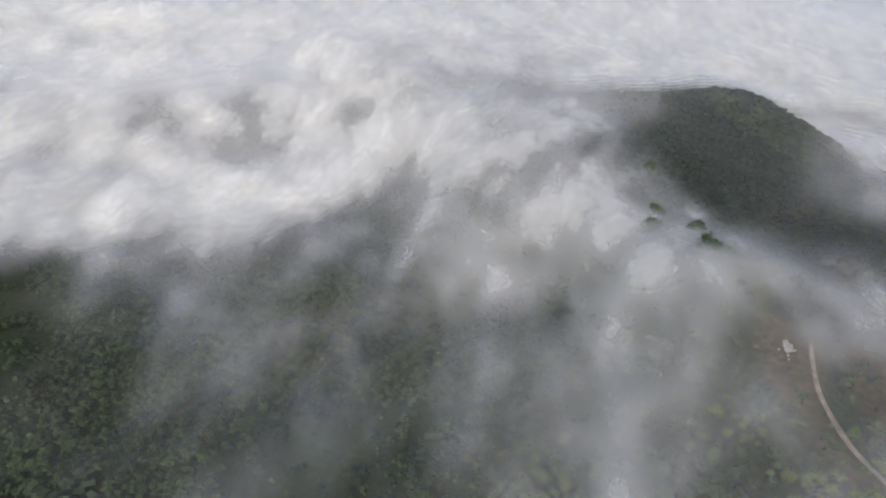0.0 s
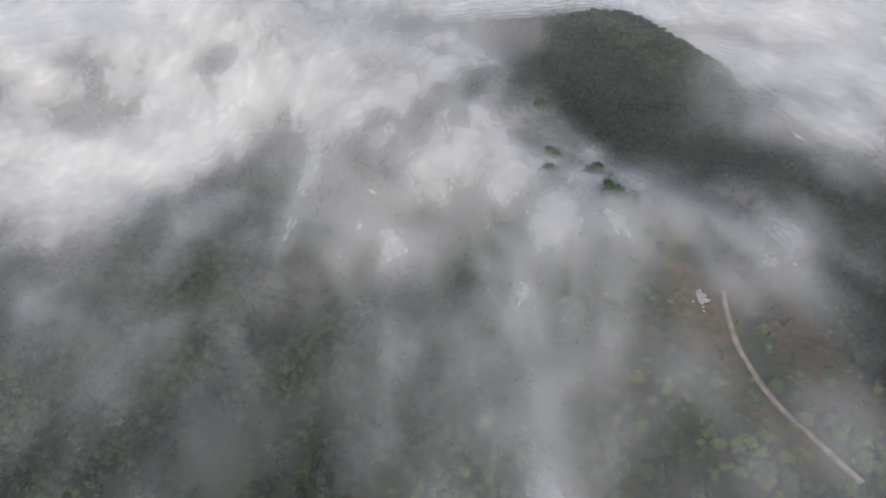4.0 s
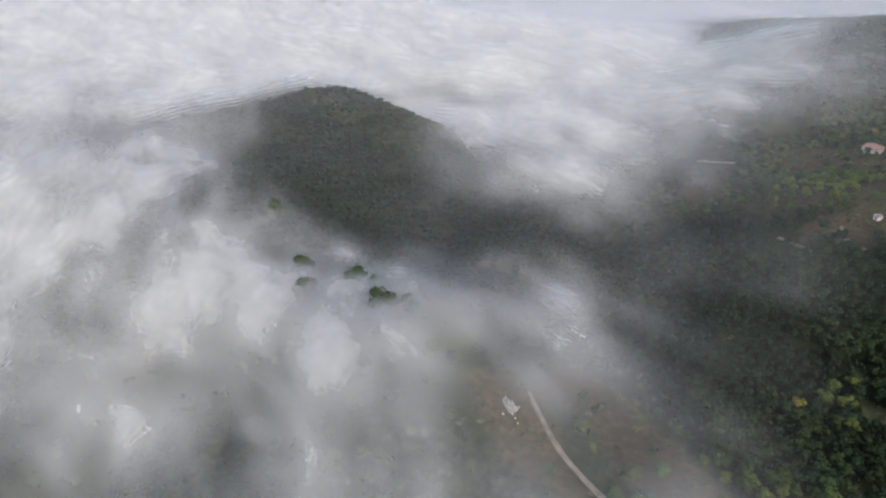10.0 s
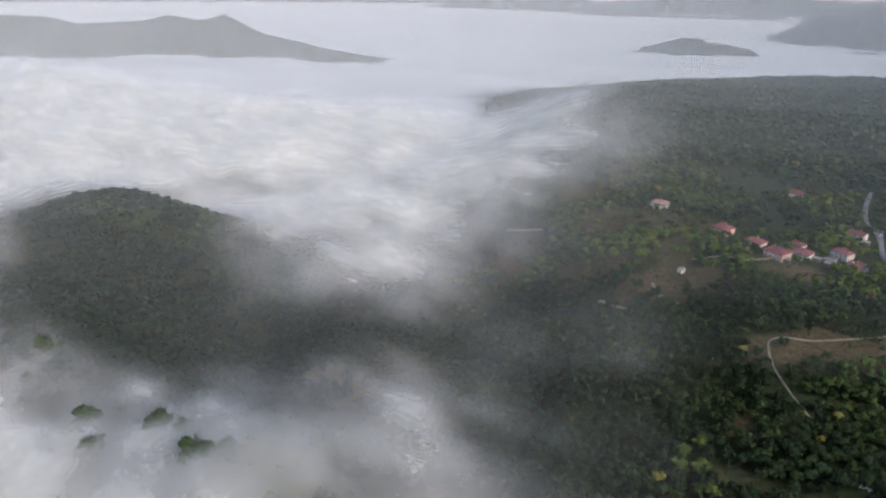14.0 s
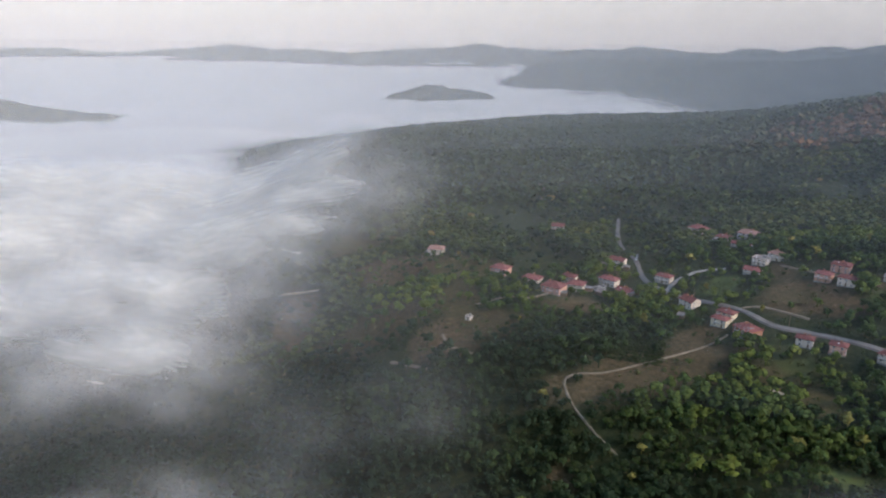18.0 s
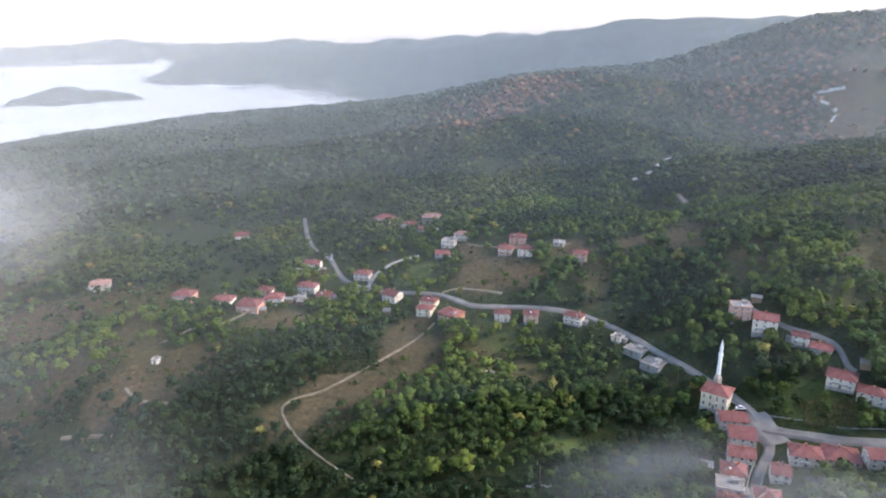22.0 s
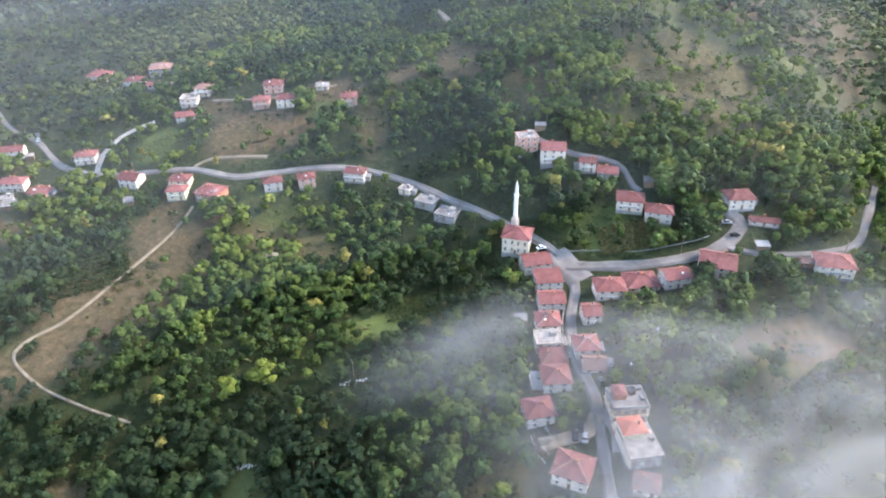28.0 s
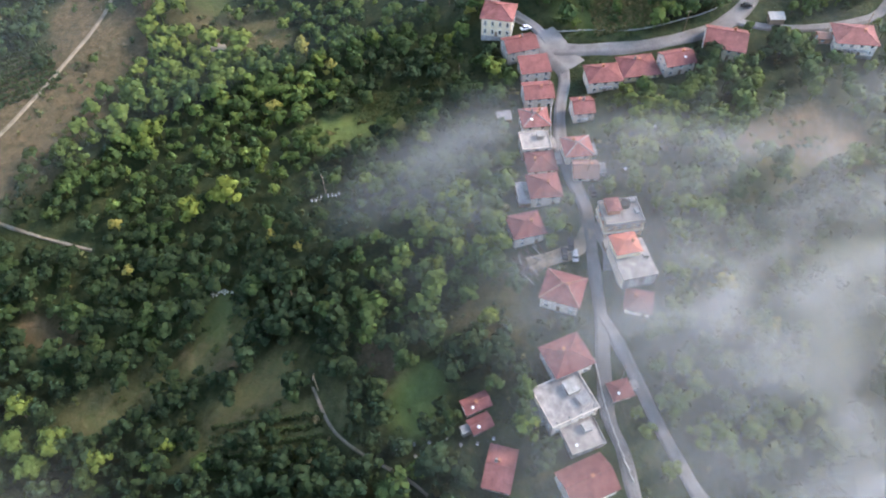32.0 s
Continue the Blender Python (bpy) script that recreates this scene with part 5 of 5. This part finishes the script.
# far slopes
X, Y, rng = seeds(-850, 1250, -350, 1350, 8.0, 13)
behind = (X > -30) & (Y < 60) & (X < 420) | (X > -200) & (Y < -150) | (Y < 90) & (X > 420)
near = (X > -480) & (X < 720) & (Y < 640) & ~behind
_, _, bare, brown = openness(X, Y)
Z = land(X, Y)
keep = ~near & ((Z > -75) | behind | (Y < 420) & (X < -300)) & (rng.random(len(X)) < 0.92 * (1 - 0.9 * bare))
X, Y, Z, brown = X[keep], Y[keep], Z[keep], brown[keep]
h = rng.uniform(6, 9.5, len(X))
tn = np.clip(0.42 + (tones(X, Y, rng, 0.4, 0.15) - 0.4) * 0.5 + brown * 1.1 * (0.5 + 0.6 * rng.random(len(X))), 0, 1)
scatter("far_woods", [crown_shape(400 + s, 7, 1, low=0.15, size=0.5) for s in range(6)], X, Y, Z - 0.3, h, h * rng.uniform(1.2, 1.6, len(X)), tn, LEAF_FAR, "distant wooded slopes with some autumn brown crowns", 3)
print("far trees", len(X))

# scrub on open ground
X, Y, rng = seeds(-120, 520, 85, 520, 4.2, 14)
dry, green, bare, _ = openness(X, Y)
keep = (rng.random(len(X)) < (0.1 + 0.8 * np.clip(fractal(X, Y, 20, 3, 77) - 0.4, 0, 1) * 3)) & clear_of(X, Y, 0.8)
X, Y = X[keep], Y[keep]
h = rng.uniform(0.7, 2.5, len(X))
scatter("scrub", SHRUB_SHAPES, X, Y, land(X, Y) - 0.1, h, h * rng.uniform(1.1, 1.9, len(X)), np.clip(rng.normal(0.5, 0.22, len(X)), 0, 1), SHRUB, "low bushes and weeds on slopes and plots", 4)
print("scrub", len(X))


# rows of crops in the plots
def crop_rows(x, y, yaw, rows, length, gap, height, tone, label, seed):
    rng = np.random.default_rng(seed)
    c, s = math.cos(radians(yaw)), math.sin(radians(yaw))
    u = np.repeat((np.arange(rows) - rows / 2) * gap, int(length / 0.8)) + 0.0
    v = np.tile((np.arange(int(length / 0.8)) - length / 1.6) * 0.8, rows)
    u, v = u + rng.normal(0, 0.1, len(u)), v + rng.normal(0, 0.2, len(v))
    X, Y = x + c * v - s * u, y + s * v + c * u
    h = rng.uniform(0.8, 1.2, len(X)) * height
    ob = scatter("crop_rows", SHRUB_SHAPES, X, Y, land(X, Y) - 0.05, h, h * 0.8, np.clip(rng.normal(tone, 0.12, len(X)), 0, 1), SHRUB, label, seed)
    ob["category"] = "crops"


crop_rows(281, 168, -52, 10, 24, 1.5, 2.1, 0.84, "tall maize with yellowing tops beside the road", 51)
crop_rows(216, 224, -52, 8, 30, 1.8, 1.7, 0.55, "rows of maize in a valley plot", 52)
crop_rows(286, 342, -50, 6, 12, 1.5, 0.8, 0.75, "yellow-green vegetable rows", 53)
crop_rows(226, 405, -40, 8, 18, 1.8, 0.9, 0.6, "green vegetable plot", 54)
crop_rows(90, 186, -60, 9, 34, 3.0, 2.0, 0.25, "dark green hazelnut bushes in rows", 56)
crop_rows(152, 352, -30, 8, 30, 3.2, 2.2, 0.3, "dark green orchard rows below the ridge path", 57)
crop_rows(386, 188, -60, 8, 40, 2.6, 1.1, 0.9, "vine rows on the dry hillside", 55)


# single trees
def tree(seed, tone, label, bushy=1.0):
    V, F, N = crown_shape(seed, 340, 9, spread=0.34 * bushy, low=0.26, size=0.1)
    t = thing("tree", pose(0, 0, 0), label, "tree", "trees round the village")
    bm = bmesh.new()
    tube(bm, 0, 0, -0.08, 0.034, 0.018, 0.55, 7)
    rng = random.Random(seed)
    for i in range(5):
        a = i * 1.3 + rng.random()
        cap_run(bm, Vector((0, 0, 0.28 + 0.05 * i)), Vector((0.22 * math.cos(a), 0.22 * math.sin(a), 0.5 + 0.05 * i)), 0.009)
    part("trunk", bm, BARK, t)
    ob = new("crown", mesh_arrays("crown", V, tri_split(F), LEAF, (("tone", np.full(len(V), tone)),), False, N.astype(np.float32)))
    ob.parent = t
    return t


TREES = [tree(501, 0.14, "dark green broadleaf tree"), tree(502, 0.45, "round green broadleaf tree"), tree(503, 0.6, "fresh green broadleaf tree", 1.1), tree(504, 0.72, "light green walnut tree", 1.15), tree(505, 0.93, "yellowing tree in early autumn leaf"), tree(506, 0.5, "slim green fruit tree", 0.7)]
USED = set()


def plant(k, x, y, h, w=None):
    w = w or h
    m = pose(x, y, land_at(x, y), 0, 0, (x * 37 + y * 11) % 360)
    t = TREES[k]
    if k not in USED:
        USED.add(k)
    else:
        t = copy_thing(t, m)
    t.scale = (1, 1, 1)
    t.matrix_basis = m @ Matrix.Diagonal((w, w, h, 1))
    return t


for k, x, y, h, w in ((0, -193, 185, 15, 15), (0, -176, 166, 14, 13), (0, -156, 181, 16, 15), (0, -146, 182, 12, 9), (0, -127, 160, 14, 13), (0, -122, 158, 12, 13), (0, -116, 163, 10, 12), (0, -110, 160, 9, 11), (0, -252, 228, 19, 11), (0, -249, 234, 13, 9), (0, -377, 255, 15, 18), (0, -404, 244, 10, 8), (0, -354, 306, 12, 12), (1, -520, 243, 14, 24), (1, -3, 113, 6, 8), (2, 12, 108, 6, 8), (1, 34, 105, 5, 6), (3, 151, 251, 11, 13), (3, 141, 257.5, 10.5, 10.5), (4, 190, 262, 7, 8), (3, 148, 150, 6, 7), (4, 168, 380, 7, 8), (2, 192, 148, 5, 5), (2, 184.5, 150.5, 5, 5.5), (2, 176, 146.5, 5, 5.5), (2, 66, 264, 9, 11), (2, 65, 248, 9, 12), (1, 56, 248, 9, 12), (2, 67, 231, 7, 10), (1, 75, 214, 7, 10), (1, 81, 201, 6, 8), (1, 58, 258, 9, 12), (2, 106, 146, 6, 7), (2, 80, 216, 6, 8)):
    plant(k, x, y, h, w)
_r = random.Random(9)
_n = 0
while _n < 240:
    i = _r.randrange(2)
    p = _r.choice(ROADS[_r.choice((0, 0, 1, 3, 4, 5))][3])
    x, y = p[0] + _r.gauss(0, 20), p[1] + _r.gauss(0, 20)
    if clear_of(np.array([x]), np.array([y]), 2.4)[0] and y > 82:
        h = _r.uniform(3.5, 7)
        plant(_r.choice((0, 0, 1, 1, 2, 2, 5, 5, 3, 4)), x, y, h, h * _r.uniform(0.8, 1.1))
        _n += 1


# ---- mist and fog ----
# patches: x, y, reach, how full of fog the place is
FOG_BANKS = [
    (-676, 581, 160, 1.90), (-577, -7, 88, 1.30), (-567, 127, 145, 1.41), (-477, -35, 69, 4.50), (-439, 254, 78, 0.16), (-420, 169, 73, 4.15), (-416, 913, 107, 3.31), (-390, 138, 69, 0.00), (-366, -58, 62, 0.50),
    (-304, 392, 94, 0.03), (-219, -167, 33, 0.07), (-203, 157, 61, 1.65), (-193, 239, 65, 0.00), (-186, -47, 76, 0.22), (-173, 93, 76, 0.56), (-158, 472, 83, 2.11), (-95, 655, 89, 2.65), (-70, 189, 49, 1.02),
    (-18, 473, 115, 0.01), (-9, 317, 38, 0.28), (-8, 749, 42, 0.14), (-5, 153, 22, 0.20), (2, 46, 58, 0.37), (21, 266, 82, 0.03), (91, 607, 98, 0.00),
]
VILLAGE_FOG = [
    (197, 147, 12, 0.25), (175, 126, 12, 0.30), (203, 117, 16, 0.56), (169, 93, 20, 0.87), (197, 79, 26, 1.36), (160, 60, 30, 1.12), (140, 92, 16, 0.31), (145, 118, 12, 0.30),
    (150, 136, 12, 0.35), (173, 177, 12, 0.30), (166, 206, 10, 0.30), (189, 167, 11, 0.40), (228, 96, 16, 0.74), (256, 86, 20, 0.30), (236, 125, 14, 0.30), (126, 125, 14, 0.25),
    (146, 160, 14, 0.10), (163, 113, 12, 0.35), (209, 147, 8, 0.31), (211, 132, 9, 0.50), (218, 117, 10, 0.62),
]
VILLAGE_WISPS = [
    (237, 109, 12, 0.31), (200, 181, 10, 0.40), (182, 186, 10, 0.35), (173, 153, 12, 0.35), (243, 175, 30, 0.00), (131, 256, 34, 0.00), (103, 186, 30, 0.00), (119, 152, 14, 0.05),
    (276, 110, 26, 0.05), (110, 100, 24, 0.15), (215, 215, 22, 0.00), (270, 150, 20, 0.00), (180, 225, 20, 0.00),
]


def fog_sheet(name, xs, ys, height, density, mat, label):
    X, Y = np.meshgrid(xs, ys)
    Z, D = height(X, Y), density(X, Y)
    ob = new(name, mesh_arrays(name, np.stack([X, Y, Z], -1).reshape(-1, 3), grid_faces(len(xs), len(ys)), mat, (("thick", D),), True))
    return tagged(ob, label, "fog", kind="stuff")


def sea_height(x, y):
    r = np.hypot(x - 250, y - 400)
    lift = 36 * smooth(650, 1500, r) + 20 * smooth(100, -500, x) * smooth(700, 1400, r) + 36 * smooth(2300, 4200, r)
    lumps = (fractal(x, y, 300, 4, 71) - 0.5) * 40 * smooth(4200, 600, r)
    return -60 + lift + lumps + (fractal(x, y, 85, 3, 73) - 0.5) * 13 * smooth(3000, 900, r)


def fog_floor(x, y):
    a, b = land(x, y), sea_height(x, y) + 6
    b = b - 60 * smooth(180, 60, y) * smooth(-950, -400, x)
    return (a + b + np.sqrt((a - b) ** 2 + 300)) / 2


def patched(x, y, groups):
    """Depth of fog read between the patches, and how near one of them is."""
    top, low = 0 * x, 0 * x
    for group in groups:
        for px, py, reach, full in group:
            w = np.exp(-((x - px) ** 2 + (y - py) ** 2) / reach ** 2)
            top, low = top + w * full, low + w
    return top / (low + 1e-6), 1 - np.exp(-4 * low)


def fog_depth(x, y):
    """How deep the fog lies over a place: 1 hides most of the ground, 3 all of it."""
    wx = x + (fractal(x, y, 50, 3, 9) - 0.5) * 22
    wy = y + (fractal(x, y, 50, 3, 59) - 0.5) * 22
    wob = fractal(x, y, 110, 5, 9) - 0.5
    rest = 2.6 * np.maximum(smooth(-380, -480, x + 80 * wob), smooth(30, -60, x + 60 * wob) * smooth(600, 660, y + 60 * wob))
    c, near = patched(wx, wy, (FOG_BANKS,))
    c = 1.25 * c * np.minimum(1, 0.62 + 0.38 * c)
    return (c * near + rest * (1 - near)) * (1 - 0.97 * forest_face(x, y)) * np.maximum(smooth(80, 30, x), smooth(520, 600, y))


FOG_X, FOG_Y = np.arange(-1080, 145, 8.0), np.arange(-390, 1045, 8.0)
_X, _Y = np.meshgrid(FOG_X, FOG_Y)
_edge = smooth(-1080, -900, _X) * smooth(135, 70, _X) * smooth(-390, -280, _Y) * smooth(1040, 940, _Y)
_depth = fog_depth(_X, _Y) * _edge
_floor = fog_floor(_X, _Y)
_crest = np.exp(-(((_X + 200) * 0.92 - (_Y - 200) * 0.39) / 240) ** 2 - (((_X + 200) * 0.39 + (_Y - 200) * 0.92) / 75) ** 2)
for _up, _part in ((5, 0.08), (8, 0.18), (11.5, 0.26), (15, 0.24), (19, 0.14), (24, 0.07), (30, 0.03)):
    def _h(x, y, up=_up):
        heaps = 1 + 1.1 * (fractal(x + 0.5 * y, y - 0.4 * x, 70, 4, 300) - 0.5)
        return _floor + 3 + (up - 3) * (1 - 0.7 * _crest) * heaps

    fog_sheet("mist_layer", FOG_X, FOG_Y, _h, lambda x, y, d=_depth * _part: d, FOG, "drifting white mist over the wooded ridge")

for _up, _part in ((11, 0.18), (13.5, 0.26), (16, 0.28), (19, 0.18), (22.5, 0.1)):
    def _h2(x, y, up=_up):
        return land(x, y) + up + (fractal(x, y, 40, 2, 320) - 0.5) * 5

    def _d2(x, y, share=_part):
        edge = smooth(66, 90, x) * smooth(334, 300, x) * smooth(-30, 0, y) * smooth(274, 250, y)
        c, near = patched(x + (fractal(x, y, 22, 3, 5) - 0.5) * 12, y + (fractal(x, y, 22, 3, 55) - 0.5) * 12, (VILLAGE_FOG, VILLAGE_WISPS))
        return 0.78 * c * near * edge * share
    fog_sheet("village_mist", np.arange(66, 336, 5.0), np.arange(-30, 276, 5.0), _h2, _d2, VILLAGE_MIST, "thin wisps of mist drifting over the lower street")


def sea_density(x, y):
    z = land(x, y)
    lvl = sea_height(x, y)
    over = smooth(0, 22, lvl - z)
    near = np.maximum(smooth(470, 620, y), smooth(-560, -800, x))
    east = np.maximum(smooth(40, -70, x - 0.3 * (y - 700) * (y > 700) + 60 * (fractal(x, y, 120, 3, 9) - 0.5)), smooth(1250, 1400, y) * smooth(950, 700, x))
    return np.clip(over * near * east * (1 - forest_face(x, y)), 0, 1)


fog_sheet("fog_sea", axis(-700, 900, 14.0, -4300, 4000), axis(250, 1100, 14.0, -2200, 4400), sea_height, sea_density, FOG_SEA, "sea of white fog filling the valleys between hills")


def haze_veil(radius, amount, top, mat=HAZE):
    """A tall thin sheet standing in for damp distant air; the farthest one glows."""
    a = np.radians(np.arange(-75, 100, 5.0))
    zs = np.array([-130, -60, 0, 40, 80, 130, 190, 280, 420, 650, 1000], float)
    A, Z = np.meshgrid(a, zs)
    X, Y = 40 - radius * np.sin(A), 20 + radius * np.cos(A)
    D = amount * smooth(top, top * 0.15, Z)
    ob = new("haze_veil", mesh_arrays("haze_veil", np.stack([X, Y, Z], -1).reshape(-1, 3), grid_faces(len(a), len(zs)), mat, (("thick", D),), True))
    return tagged(ob, "thin sheet of morning haze across the distance, bluish, the horizon one glowing", "haze", kind="stuff")


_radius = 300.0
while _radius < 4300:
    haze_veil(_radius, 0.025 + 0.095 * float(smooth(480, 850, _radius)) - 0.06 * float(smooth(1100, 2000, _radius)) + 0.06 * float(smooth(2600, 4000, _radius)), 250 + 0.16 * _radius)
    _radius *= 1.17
# farthest sheet gives off its own glow in place of bright sky
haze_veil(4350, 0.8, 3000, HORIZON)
